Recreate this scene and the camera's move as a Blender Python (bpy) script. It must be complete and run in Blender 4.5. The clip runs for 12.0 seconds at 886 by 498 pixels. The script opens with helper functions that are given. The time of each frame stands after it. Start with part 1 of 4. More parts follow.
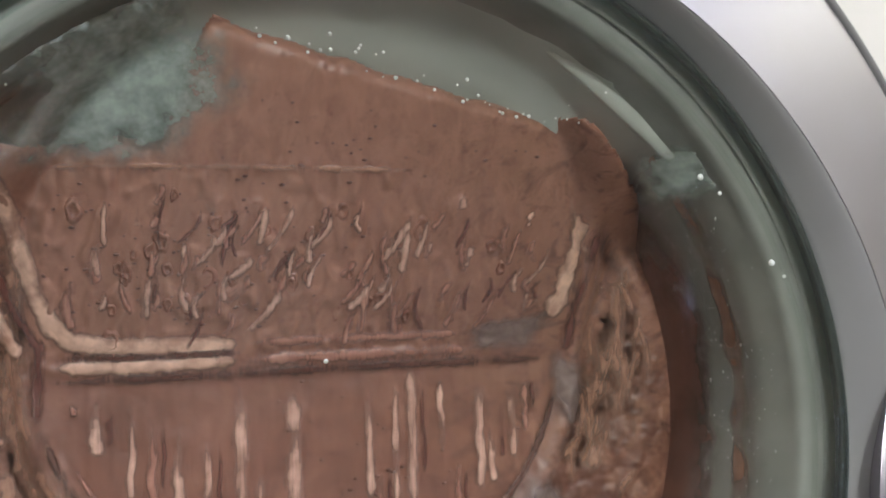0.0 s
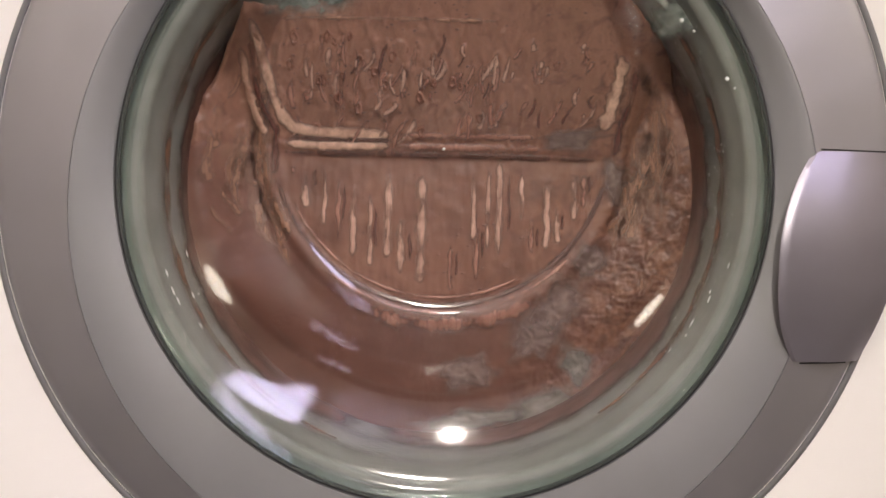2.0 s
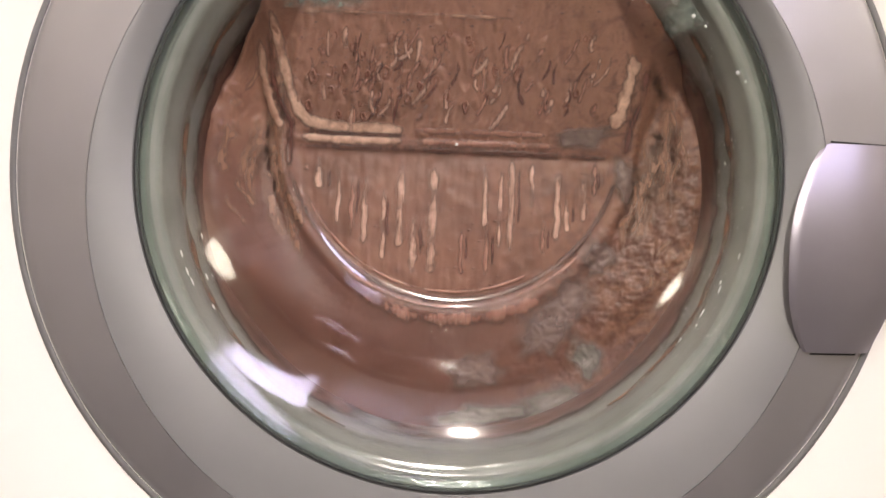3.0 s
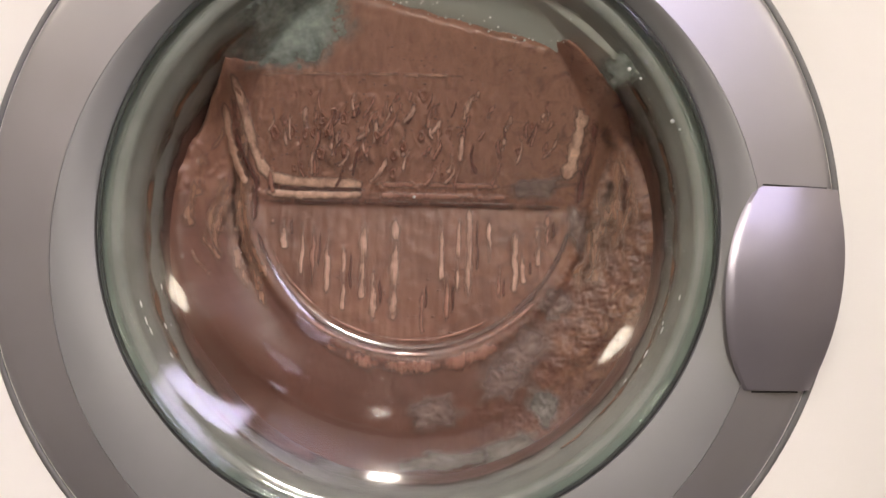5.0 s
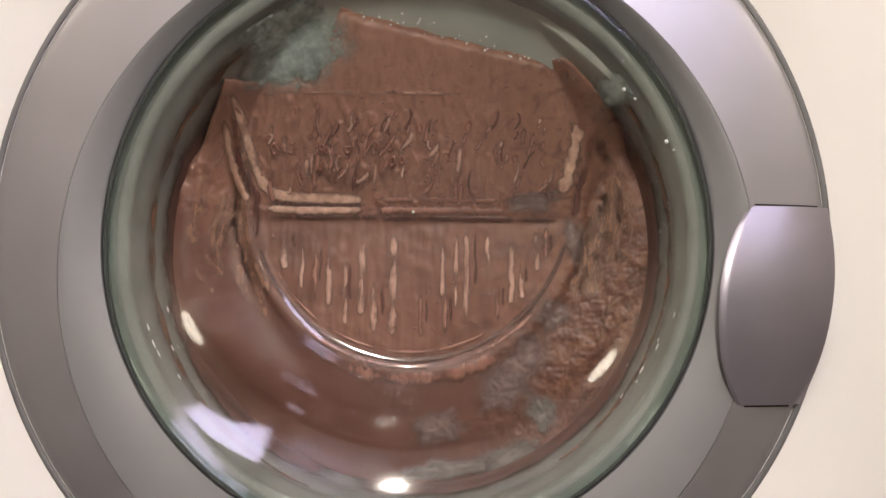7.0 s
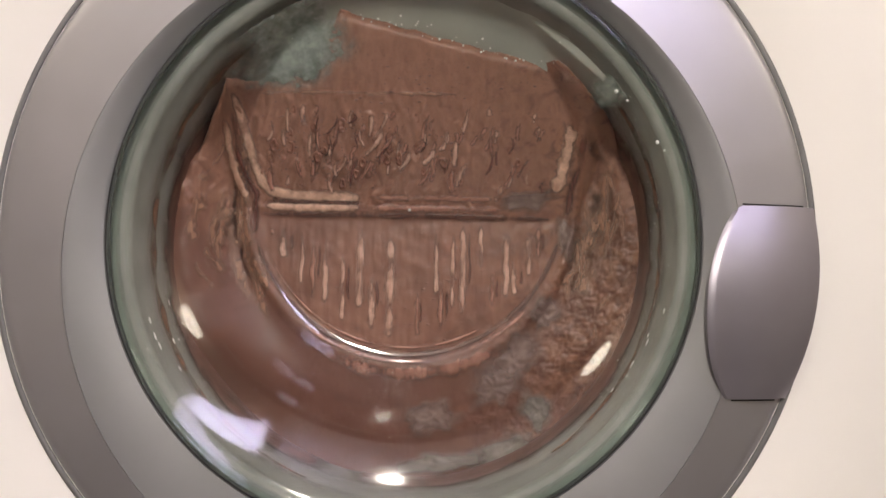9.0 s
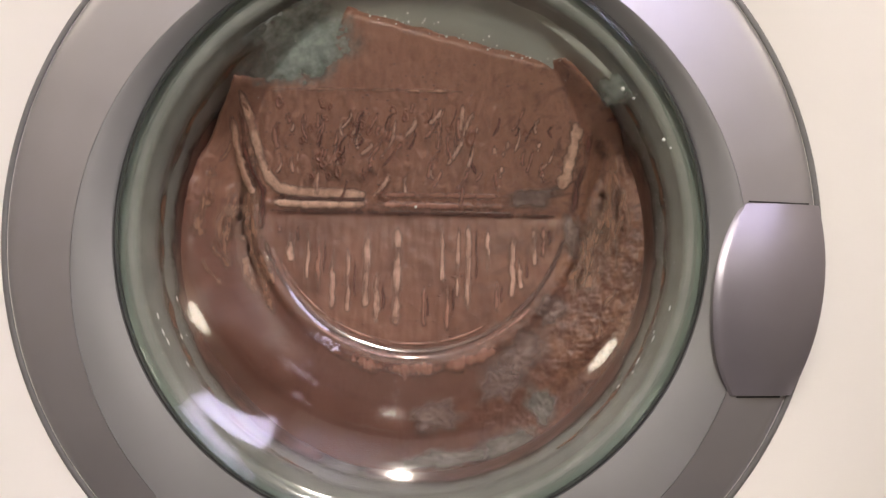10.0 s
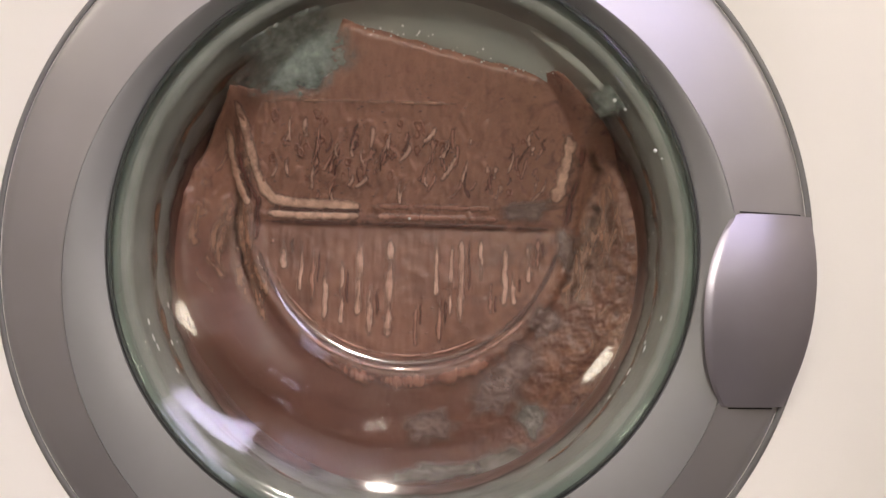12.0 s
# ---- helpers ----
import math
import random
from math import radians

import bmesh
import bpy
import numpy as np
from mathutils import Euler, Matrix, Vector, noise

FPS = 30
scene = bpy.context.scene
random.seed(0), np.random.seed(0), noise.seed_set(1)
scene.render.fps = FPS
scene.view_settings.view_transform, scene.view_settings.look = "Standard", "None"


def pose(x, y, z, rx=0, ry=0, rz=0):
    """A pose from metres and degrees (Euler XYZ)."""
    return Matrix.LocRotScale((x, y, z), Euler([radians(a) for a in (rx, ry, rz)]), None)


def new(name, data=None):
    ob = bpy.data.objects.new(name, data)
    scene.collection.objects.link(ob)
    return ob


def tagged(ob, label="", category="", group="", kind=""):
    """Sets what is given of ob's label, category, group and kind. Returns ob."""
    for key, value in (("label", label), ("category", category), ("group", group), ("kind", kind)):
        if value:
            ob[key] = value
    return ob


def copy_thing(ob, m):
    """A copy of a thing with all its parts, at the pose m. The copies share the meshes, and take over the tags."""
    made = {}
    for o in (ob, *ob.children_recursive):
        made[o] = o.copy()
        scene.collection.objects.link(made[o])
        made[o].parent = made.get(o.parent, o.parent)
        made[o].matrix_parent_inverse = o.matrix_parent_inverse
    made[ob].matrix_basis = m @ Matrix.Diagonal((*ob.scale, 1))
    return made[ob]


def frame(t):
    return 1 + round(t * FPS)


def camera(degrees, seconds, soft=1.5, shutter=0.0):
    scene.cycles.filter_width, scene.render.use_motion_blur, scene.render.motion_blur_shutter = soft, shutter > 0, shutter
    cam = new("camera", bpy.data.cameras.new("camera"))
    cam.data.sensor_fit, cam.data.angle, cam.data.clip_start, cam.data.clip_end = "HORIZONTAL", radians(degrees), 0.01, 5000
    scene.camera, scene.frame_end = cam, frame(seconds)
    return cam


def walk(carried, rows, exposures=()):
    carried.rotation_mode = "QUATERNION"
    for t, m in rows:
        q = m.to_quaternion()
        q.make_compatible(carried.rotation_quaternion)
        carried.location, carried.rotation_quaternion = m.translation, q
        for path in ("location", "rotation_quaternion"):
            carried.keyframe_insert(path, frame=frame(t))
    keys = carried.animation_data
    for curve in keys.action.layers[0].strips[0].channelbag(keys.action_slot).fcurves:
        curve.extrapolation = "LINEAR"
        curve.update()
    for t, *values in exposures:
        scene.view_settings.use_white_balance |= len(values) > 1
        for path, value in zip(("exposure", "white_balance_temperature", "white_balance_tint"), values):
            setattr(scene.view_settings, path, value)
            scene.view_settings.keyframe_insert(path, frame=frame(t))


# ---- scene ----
cam = camera(54.57, 12.0, soft=1.5, shutter=0.4)
PATH = [
    (0, pose(-0.0575, -0.2521, 0.4980, 93.00, 2.01, -17.54)),
    (0.5, pose(-0.0681, -0.2559, 0.4691, 98.58, 1.94, -19.77)),
    (1, pose(-0.0499, -0.2698, 0.5090, 90.80, 1.31, -17.89)),
    (1.3, pose(-0.0209, -0.3390, 0.5029, 84.07, 0.41, -10.62)),
    (1.5, pose(-0.0319, -0.3795, 0.4920, 83.48, -0.73, -8.54)),
    (1.7, pose(-0.0117, -0.4235, 0.4485, 87.00, -1.42, -3.05)),
    (2, pose(-0.0017, -0.4411, 0.4284, 88.29, -1.04, -0.17)),
    (2.2, pose(0.0062, -0.4461, 0.4027, 90.23, -2.09, 0.77)),
    (2.5, pose(0.0129, -0.4445, 0.3957, 90.15, -2.10, 1.63)),
    (3, pose(-0.0071, -0.4451, 0.3999, 90.98, -2.10, -0.10)),
    (3.5, pose(0.0231, -0.4485, 0.3784, 95.44, -2.13, 0.58)),
    (5.5, pose(0.0303, -0.4662, 0.4064, 95.11, -0.71, 1.11)),
    (6, pose(0.0287, -0.4713, 0.4255, 93.05, -0.17, 1.04)),
    (6.5, pose(0.0249, -0.4705, 0.4255, 92.49, -0.12, 0.73)),
    (7, pose(0.0266, -0.4724, 0.4153, 93.53, -0.42, 0.75)),
    (9, pose(0.0246, -0.4838, 0.4106, 93.77, -0.77, 0.21)),
    (9.5, pose(0.0216, -0.4843, 0.4131, 93.52, -0.60, 0.18)),
    (10, pose(0.0217, -0.4857, 0.4101, 93.59, -0.89, 0.31)),
    (10.5, pose(0.0248, -0.4863, 0.4098, 93.69, -1.10, 0.24)),
    (11, pose(0.0254, -0.4907, 0.4109, 94.28, -1.16, 0.17)),
    (11.5, pose(0.0278, -0.4868, 0.4058, 94.75, -1.29, 0.32)),
    (12, pose(0.0301, -0.4852, 0.3967, 95.73, -1.44, 0.64)),
]

# ---------------------------------------------------------------- light
world = bpy.data.worlds.new("world")
scene.world = world
world.use_nodes = True
world.node_tree.nodes["Background"].inputs[0].default_value = (0.05, 0.05, 0.06, 1)
world.node_tree.nodes["Background"].inputs[1].default_value = 0.2
LAMP = 400.0        # ceiling diffuser
GLINT = 10.0      # small lamps added at the sides for the bowl's glints
FILL = 560.0      # added fill lamp behind the camera
WINDOW = 9.0      # daylight behind the frosted pane
walk(cam, PATH, [(0, 0.30, 5850, 3), (0.5, 0.30, 6250, 10), (1.0, 0.46, 6450, 14), (1.5, -0.10, 6250, 12), (2.0, 0.12, 6600, 13), (2.5, 0.36, 6620, 12),
                 (3.5, 0.50, 6640, 12), (5.5, 0.08, 6640, 11), (9.5, 0.06, 6640, 11), (12, 0.0, 6640, 11)])

ZB = 0.032        # how far the bowl's flat bottom sits above the axis
CZ = 0.45         # height of the door's axis over the floor
R_RING = 0.230
R_GLASS = 0.167


# ---------------------------------------------------------------- materials
def mat(name):
    m = bpy.data.materials.new(name)
    m.use_nodes = True
    t = m.node_tree
    return m, t, t.nodes["Principled BSDF"]


def node(t, kind, **inputs):
    n = t.nodes.new(kind)
    for k, v in inputs.items():
        n.inputs[k.replace("_", " ")].default_value = v
    return n


def ramp(t, fac, stops):
    r = t.nodes.new("ShaderNodeValToRGB")
    while len(r.color_ramp.elements) < len(stops):
        r.color_ramp.elements.new(0.5)
    for e, (p, c) in zip(r.color_ramp.elements, stops):
        e.position, e.color = p, (*c, 1)
    t.links.new(fac, r.inputs[0])
    return r.outputs[0]


def coords(t, scale=(1, 1, 1)):
    c = t.nodes.new("ShaderNodeTexCoord")
    m = t.nodes.new("ShaderNodeMapping")
    m.inputs["Scale"].default_value = scale
    t.links.new(c.outputs["Object"], m.inputs[0])
    return m.outputs[0]


def tex(t, scale, detail=4.0, rough=0.6, stretch=(1, 1, 1), distort=0.0):
    n = node(t, "ShaderNodeTexNoise", Scale=scale, Detail=detail, Roughness=rough, Distortion=distort)
    t.links.new(coords(t, stretch), n.inputs["Vector"])
    return n.outputs[0]


def mixc(t, fac, a, b):
    n = t.nodes.new("ShaderNodeMix")
    n.data_type = "RGBA"
    for s, v in ((0, fac), (6, a), (7, b)):
        if isinstance(v, (tuple, float)):
            n.inputs[s].default_value = v if isinstance(v, float) else (*v, 1)
        else:
            t.links.new(v, n.inputs[s])
    return n.outputs[2]


def bump(t, p, height, strength, distance):
    b = node(t, "ShaderNodeBump", Strength=strength, Distance=distance)
    t.links.new(height, b.inputs["Height"])
    t.links.new(b.outputs[0], p.inputs["Normal"])


def plain(name, a, b, scale, rough, metal=0.0, relief=0.15, grain=900, coat=0.0):
    m, t, p = mat(name)
    t.links.new(ramp(t, tex(t, scale), [(0.3, a), (0.7, b)]), p.inputs["Base Color"])
    r = t.nodes.new("ShaderNodeMapRange")
    r.inputs["To Min"].default_value, r.inputs["To Max"].default_value = rough * 0.8, rough * 1.2
    t.links.new(tex(t, scale * 4), r.inputs[0])
    t.links.new(r.outputs[0], p.inputs["Roughness"])
    p.inputs["Metallic"].default_value = metal
    p.inputs["Coat Weight"].default_value = coat
    bump(t, p, tex(t, grain, 2), relief, 0.0003)
    return m


M_WHITE = plain("white_enamel", (0.85, 0.83, 0.785), (0.88, 0.86, 0.815), 6, 0.55, relief=0.05)
M_SILVER = plain("satin_silver_paint", (0.44, 0.435, 0.46), (0.49, 0.485, 0.51), 14, 0.44, 0.88, 0.12, 2600)
M_BEZEL = plain("matt_silver_paint", (0.25, 0.25, 0.256), (0.285, 0.285, 0.291), 14, 0.42, 0.30, 0.10, 2600)
M_HANDLE = plain("brushed_silver_paint", (0.36, 0.345, 0.395), (0.40, 0.385, 0.435), 20, 0.36, 0.85, 0.10, 2600)
M_EDGE_SHADOW = plain("edge_shadow_grey", (0.15, 0.15, 0.15), (0.19, 0.19, 0.19), 30, 0.5)
M_SEAM = plain("black_seam", (0.012, 0.013, 0.014), (0.02, 0.02, 0.02), 40, 0.5)
M_GASKET = plain("grey_rubber", (0.17, 0.182, 0.164), (0.27, 0.285, 0.258), 30, 0.45, relief=0.4, grain=300)
M_FLANGE = plain("brightened_rubber", (0.36, 0.395, 0.36), (0.45, 0.485, 0.445), 25, 0.5, relief=0.3, grain=300)
M_FOLD = plain("wet_highlight_rubber", (0.40, 0.43, 0.39), (0.52, 0.55, 0.50), 40, 0.22, relief=0.3, grain=300)
M_STEEL = plain("drum_steel", (0.3, 0.31, 0.3), (0.4, 0.41, 0.4), 12, 0.35, 0.9)
M_WALL = plain("taupe_wall_paint", (0.33, 0.30, 0.26), (0.38, 0.35, 0.30), 3, 0.8, relief=0.3, grain=200)
M_CEIL = plain("ceiling_paint", (0.72, 0.70, 0.66), (0.78, 0.76, 0.72), 3, 0.85, relief=0.3, grain=200)
M_FLOOR = plain("floor_stone", (0.12, 0.112, 0.104), (0.17, 0.158, 0.146), 5, 0.4, relief=0.3, grain=120)
M_RESIDUE = plain("rusty_residue", (0.17, 0.075, 0.038), (0.33, 0.165, 0.09), 60, 0.5, relief=0.6, grain=500)


def glass(name, tint, rough=0.075, ior=1.5):
    m, t, p = mat(name)
    t.nodes.remove(p)
    tr = node(t, "ShaderNodeBsdfTransparent", Color=(*tint, 1))
    gl = node(t, "ShaderNodeBsdfGlossy", Color=(1, 1, 1, 1), Roughness=rough)
    lw = node(t, "ShaderNodeLayerWeight", Blend=0.5)
    up = t.nodes.new("ShaderNodeMath")
    up.operation = "POWER"
    up.inputs[1].default_value = 4.0
    t.links.new(lw.outputs["Facing"], up.inputs[0])
    fr = t.nodes.new("ShaderNodeMath")
    fr.operation = "MULTIPLY_ADD"
    fr.inputs[1].default_value, fr.inputs[2].default_value = 0.95, (ior - 1) ** 2 / (ior + 1) ** 2
    t.links.new(up.outputs[0], fr.inputs[0])
    b = node(t, "ShaderNodeBump", Strength=0.22, Distance=0.002)
    t.links.new(tex(t, 32, 0.5), b.inputs["Height"])
    t.links.new(b.outputs[0], gl.inputs["Normal"])
    mx = t.nodes.new("ShaderNodeMixShader")
    t.links.new(fr.outputs[0], mx.inputs[0])
    t.links.new(tr.outputs[0], mx.inputs[1])
    t.links.new(gl.outputs[0], mx.inputs[2])
    t.links.new(mx.outputs[0], t.nodes["Material Output"].inputs["Surface"])
    return m


M_GLASS = glass("door_glass", (0.980, 0.988, 0.982))
M_RIM = glass("door_glass_edge", (0.89, 0.97, 0.95))
M_RIDGE = glass("glass_ridge", (0.97, 0.985, 0.978), 0.04)


def liquid(name):
    """Muddy brown, with streaks that run down, ochre mottling towards one side; shade and lift painted in by height."""
    m, t, p = mat(name)
    fine = tex(t, 260, 5, 0.65)
    streak = tex(t, 60, 4, 0.6, (3.2, 1, 0.35), 0.6)
    blot = tex(t, 38, 5, 0.62, (1, 1, 0.8), 0.8)
    base = ramp(t, blot, [(0.28, (0.150, 0.067, 0.048)), (0.5, (0.230, 0.107, 0.075)), (0.72, (0.305, 0.151, 0.107))])
    runs = ramp(t, streak, [(0.50, (0, 0, 0)), (0.72, (0.09, 0.09, 0.09))])
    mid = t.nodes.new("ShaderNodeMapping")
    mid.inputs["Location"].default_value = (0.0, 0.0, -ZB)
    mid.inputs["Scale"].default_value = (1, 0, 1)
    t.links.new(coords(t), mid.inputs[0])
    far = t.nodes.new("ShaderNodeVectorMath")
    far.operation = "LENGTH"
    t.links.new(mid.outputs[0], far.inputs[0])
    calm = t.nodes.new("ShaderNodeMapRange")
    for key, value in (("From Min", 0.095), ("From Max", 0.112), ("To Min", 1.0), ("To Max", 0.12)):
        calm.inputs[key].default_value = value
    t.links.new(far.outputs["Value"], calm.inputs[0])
    runs2 = t.nodes.new("ShaderNodeMath")
    runs2.operation = "MULTIPLY"
    t.links.new(runs, runs2.inputs[0])
    t.links.new(calm.outputs[0], runs2.inputs[1])
    col = mixc(t, runs2.outputs[0], base, (0.37, 0.165, 0.125))
    # shade painted into the colour, below and outside the bowl's flat bottom
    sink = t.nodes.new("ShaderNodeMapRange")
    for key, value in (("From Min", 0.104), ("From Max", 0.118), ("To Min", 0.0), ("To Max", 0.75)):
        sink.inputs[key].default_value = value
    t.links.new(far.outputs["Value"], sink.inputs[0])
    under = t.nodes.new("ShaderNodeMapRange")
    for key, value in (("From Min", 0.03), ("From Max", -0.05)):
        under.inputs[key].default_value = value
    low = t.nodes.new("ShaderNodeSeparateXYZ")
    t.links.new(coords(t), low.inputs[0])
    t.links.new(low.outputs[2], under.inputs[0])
    lower_shade = t.nodes.new("ShaderNodeMath")
    lower_shade.operation = "MULTIPLY"
    t.links.new(sink.outputs[0], lower_shade.inputs[0])
    t.links.new(under.outputs[0], lower_shade.inputs[1])
    col = mixc(t, lower_shade.outputs[0], col, (0.125, 0.050, 0.037))
    # brightness painted in: paler colour above the ridge lifts the dim upper step
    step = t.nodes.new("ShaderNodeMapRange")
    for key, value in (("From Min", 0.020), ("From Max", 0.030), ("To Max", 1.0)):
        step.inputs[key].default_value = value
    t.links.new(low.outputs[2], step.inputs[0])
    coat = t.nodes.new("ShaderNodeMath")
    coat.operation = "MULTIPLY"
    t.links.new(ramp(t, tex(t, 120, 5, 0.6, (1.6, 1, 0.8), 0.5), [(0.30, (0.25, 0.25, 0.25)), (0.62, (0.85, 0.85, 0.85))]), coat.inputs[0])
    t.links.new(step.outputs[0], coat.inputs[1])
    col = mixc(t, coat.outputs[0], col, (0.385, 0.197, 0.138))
    mott = ramp(t, tex(t, 85, 6, 0.62, (1, 1, 1), 0.8), [(0.40, (0, 0, 0)), (0.62, (1, 1, 1))])
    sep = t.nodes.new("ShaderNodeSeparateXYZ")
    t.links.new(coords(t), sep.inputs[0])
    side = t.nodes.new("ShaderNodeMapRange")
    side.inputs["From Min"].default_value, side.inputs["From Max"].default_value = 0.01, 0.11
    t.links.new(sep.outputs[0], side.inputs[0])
    both = t.nodes.new("ShaderNodeMath")
    both.operation = "MULTIPLY"
    t.links.new(mott, both.inputs[0])
    t.links.new(side.outputs[0], both.inputs[1])
    col = mixc(t, both.outputs[0], col, (0.30, 0.150, 0.098))
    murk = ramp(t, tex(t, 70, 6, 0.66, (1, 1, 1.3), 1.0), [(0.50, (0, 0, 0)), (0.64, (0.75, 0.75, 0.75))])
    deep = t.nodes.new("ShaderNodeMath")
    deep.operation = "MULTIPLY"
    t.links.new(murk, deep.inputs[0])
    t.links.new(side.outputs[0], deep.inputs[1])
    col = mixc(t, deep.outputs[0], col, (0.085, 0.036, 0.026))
    dots = ramp(t, fine, [(0.30, (0.4, 0.4, 0.4)), (0.42, (0, 0, 0))])
    col = mixc(t, dots, col, (0.12, 0.045, 0.033))
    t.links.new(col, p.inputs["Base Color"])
    p.inputs["Roughness"].default_value = 0.34
    p.inputs["Specular IOR Level"].default_value = 0.45
    bump(t, p, fine, 0.4, 0.001)
    return m


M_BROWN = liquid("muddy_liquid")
M_TAN = plain("thin_tan_film", (0.44, 0.25, 0.19), (0.72, 0.465, 0.365), 130, 0.4, relief=0.5, grain=400)
M_MIDTAN = plain("brown_film", (0.32, 0.142, 0.105), (0.50, 0.26, 0.192), 150, 0.4, relief=0.5, grain=400)
M_SHADE = plain("shade_brown_film", (0.125, 0.044, 0.034), (0.18, 0.066, 0.052), 160, 0.35, relief=0.4, grain=400)
M_EDGE = plain("tan_edge_film", (0.46, 0.26, 0.185), (0.90, 0.62, 0.47), 150, 0.4, relief=0.5, grain=300)
M_SMEAR = plain("ochre_smear", (0.34, 0.175, 0.115), (0.53, 0.30, 0.205), 150, 0.4, relief=0.5, grain=400)
M_DARK = plain("dark_brown_line", (0.085, 0.034, 0.025), (0.14, 0.058, 0.042), 160, 0.35, relief=0.4, grain=400)
M_FOAM = plain("grey_foam", (0.19, 0.237, 0.215), (0.42, 0.485, 0.445), 140, 0.45, relief=0.8, grain=500)
M_FOAMG = plain("grey_brown_foam", (0.20, 0.130, 0.112), (0.27, 0.195, 0.172), 160, 0.45, relief=0.8, grain=500)
M_FOAMB = plain("warm_grey_foam", (0.18, 0.155, 0.135), (0.31, 0.285, 0.25), 150, 0.45, relief=0.8, grain=500)
M_WASH = plain("brown_wash", (0.10, 0.048, 0.036), (0.17, 0.078, 0.057), 60, 0.4, relief=0.3, grain=300)
M_BURST = plain("burst_bubble_skin", (0.20, 0.092, 0.066), (0.36, 0.185, 0.135), 220, 0.26, relief=0.3, grain=500)
M_PIT = plain("dark_bubble", (0.11, 0.046, 0.034), (0.165, 0.072, 0.053), 200, 0.35)
M_SPECK = plain("dull_lime_speck", (0.36, 0.39, 0.36), (0.52, 0.55, 0.52), 300, 0.4)
M_DROP_GLINT = plain("white_drop_glint", (0.6, 0.64, 0.6), (0.8, 0.82, 0.8), 300, 0.3)


def sheer(m, grain, lo, hi, stretch):
    """Lets a film thin out where its cover falls off, raggedly."""
    t = m.node_tree
    p, out = t.nodes["Principled BSDF"], t.nodes["Material Output"]
    at = t.nodes.new("ShaderNodeAttribute")
    at.attribute_name = "cover"
    ns = node(t, "ShaderNodeTexNoise", Scale=grain, Detail=5.0, Roughness=0.65)
    t.links.new(coords(t, stretch), ns.inputs["Vector"])
    ad = t.nodes.new("ShaderNodeMath")
    ad.operation = "MULTIPLY_ADD"
    ad.inputs[1].default_value = 1.3
    t.links.new(ns.outputs[0], ad.inputs[0])
    t.links.new(at.outputs["Fac"], ad.inputs[2])
    mr = t.nodes.new("ShaderNodeMapRange")
    mr.interpolation_type = "SMOOTHSTEP"
    mr.inputs["From Min"].default_value, mr.inputs["From Max"].default_value = lo, hi
    t.links.new(ad.outputs[0], mr.inputs[0])
    mul = t.nodes.new("ShaderNodeMath")
    mul.operation = "MULTIPLY"
    tight = t.nodes.new("ShaderNodeMapRange")
    tight.inputs["From Max"].default_value = 0.25
    t.links.new(at.outputs["Fac"], tight.inputs[0])
    t.links.new(mr.outputs[0], mul.inputs[0])
    t.links.new(tight.outputs[0], mul.inputs[1])
    mx = t.nodes.new("ShaderNodeMixShader")
    tr = t.nodes.new("ShaderNodeBsdfTransparent")
    t.links.new(mul.outputs[0], mx.inputs[0])
    t.links.new(tr.outputs[0], mx.inputs[1])
    t.links.new(p.outputs[0], mx.inputs[2])
    t.links.new(mx.outputs[0], out.inputs["Surface"])


def layered(m, thin):
    """A film that pales where it lies thicker."""
    t = m.node_tree
    p = t.nodes["Principled BSDF"]
    own = p.inputs["Base Color"].links[0].from_socket
    at = t.nodes.new("ShaderNodeAttribute")
    at.attribute_name = "cover"
    nz = tex(t, 420, 3)
    ad = t.nodes.new("ShaderNodeMath")
    ad.operation = "MULTIPLY_ADD"
    ad.inputs[1].default_value = 0.7
    t.links.new(nz, ad.inputs[0])
    t.links.new(at.outputs["Fac"], ad.inputs[2])
    mr = t.nodes.new("ShaderNodeMapRange")
    mr.inputs["From Min"].default_value, mr.inputs["From Max"].default_value = 0.35, 0.95
    t.links.new(ad.outputs[0], mr.inputs[0])
    t.links.new(mixc(t, mr.outputs[0], thin, own), p.inputs["Base Color"])
    p.inputs["Specular IOR Level"].default_value = 0.6


for m in (M_TAN, M_MIDTAN, M_EDGE, M_SMEAR):
    layered(m, (0.22, 0.092, 0.069))
for m in (M_TAN, M_MIDTAN, M_DARK, M_SHADE):
    sheer(m, 190, 0.65, 1.70, (4.6, 1, 0.34))
sheer(M_EDGE, 110, 0.40, 1.35, (1.6, 1, 1))
sheer(M_SMEAR, 130, 0.78, 2.05, (3.2, 1, 0.6))
for m in (M_FOAM, M_FOAMG, M_FOAMB):
    sheer(m, 150 if m == M_FOAM else 70, 0.70, 1.80, (1, 1, 1))
sheer(M_WASH, 60, 0.35, 1.55, (1, 1, 1))
sheer(M_RESIDUE, 70, 0.45, 1.75, (1, 1, 1))


def glow(name, colour, strength):
    m, t, p = mat(name)
    p.inputs["Base Color"].default_value = (0.8, 0.8, 0.8, 1)
    p.inputs["Emission Color"].default_value = (*colour, 1)
    p.inputs["Emission Strength"].default_value = strength
    return m


M_LAMP = glow("lamp_diffuser", (1.0, 0.92, 0.83), LAMP)
M_GLINT = glow("added_glint_globe", (1.0, 0.90, 0.74), GLINT)
M_FILL = glow("fill_lamp_glass", (1.0, 0.92, 0.82), FILL)
M_PANE = glow("frosted_daylight_pane", (0.74, 0.68, 1.0), WINDOW)


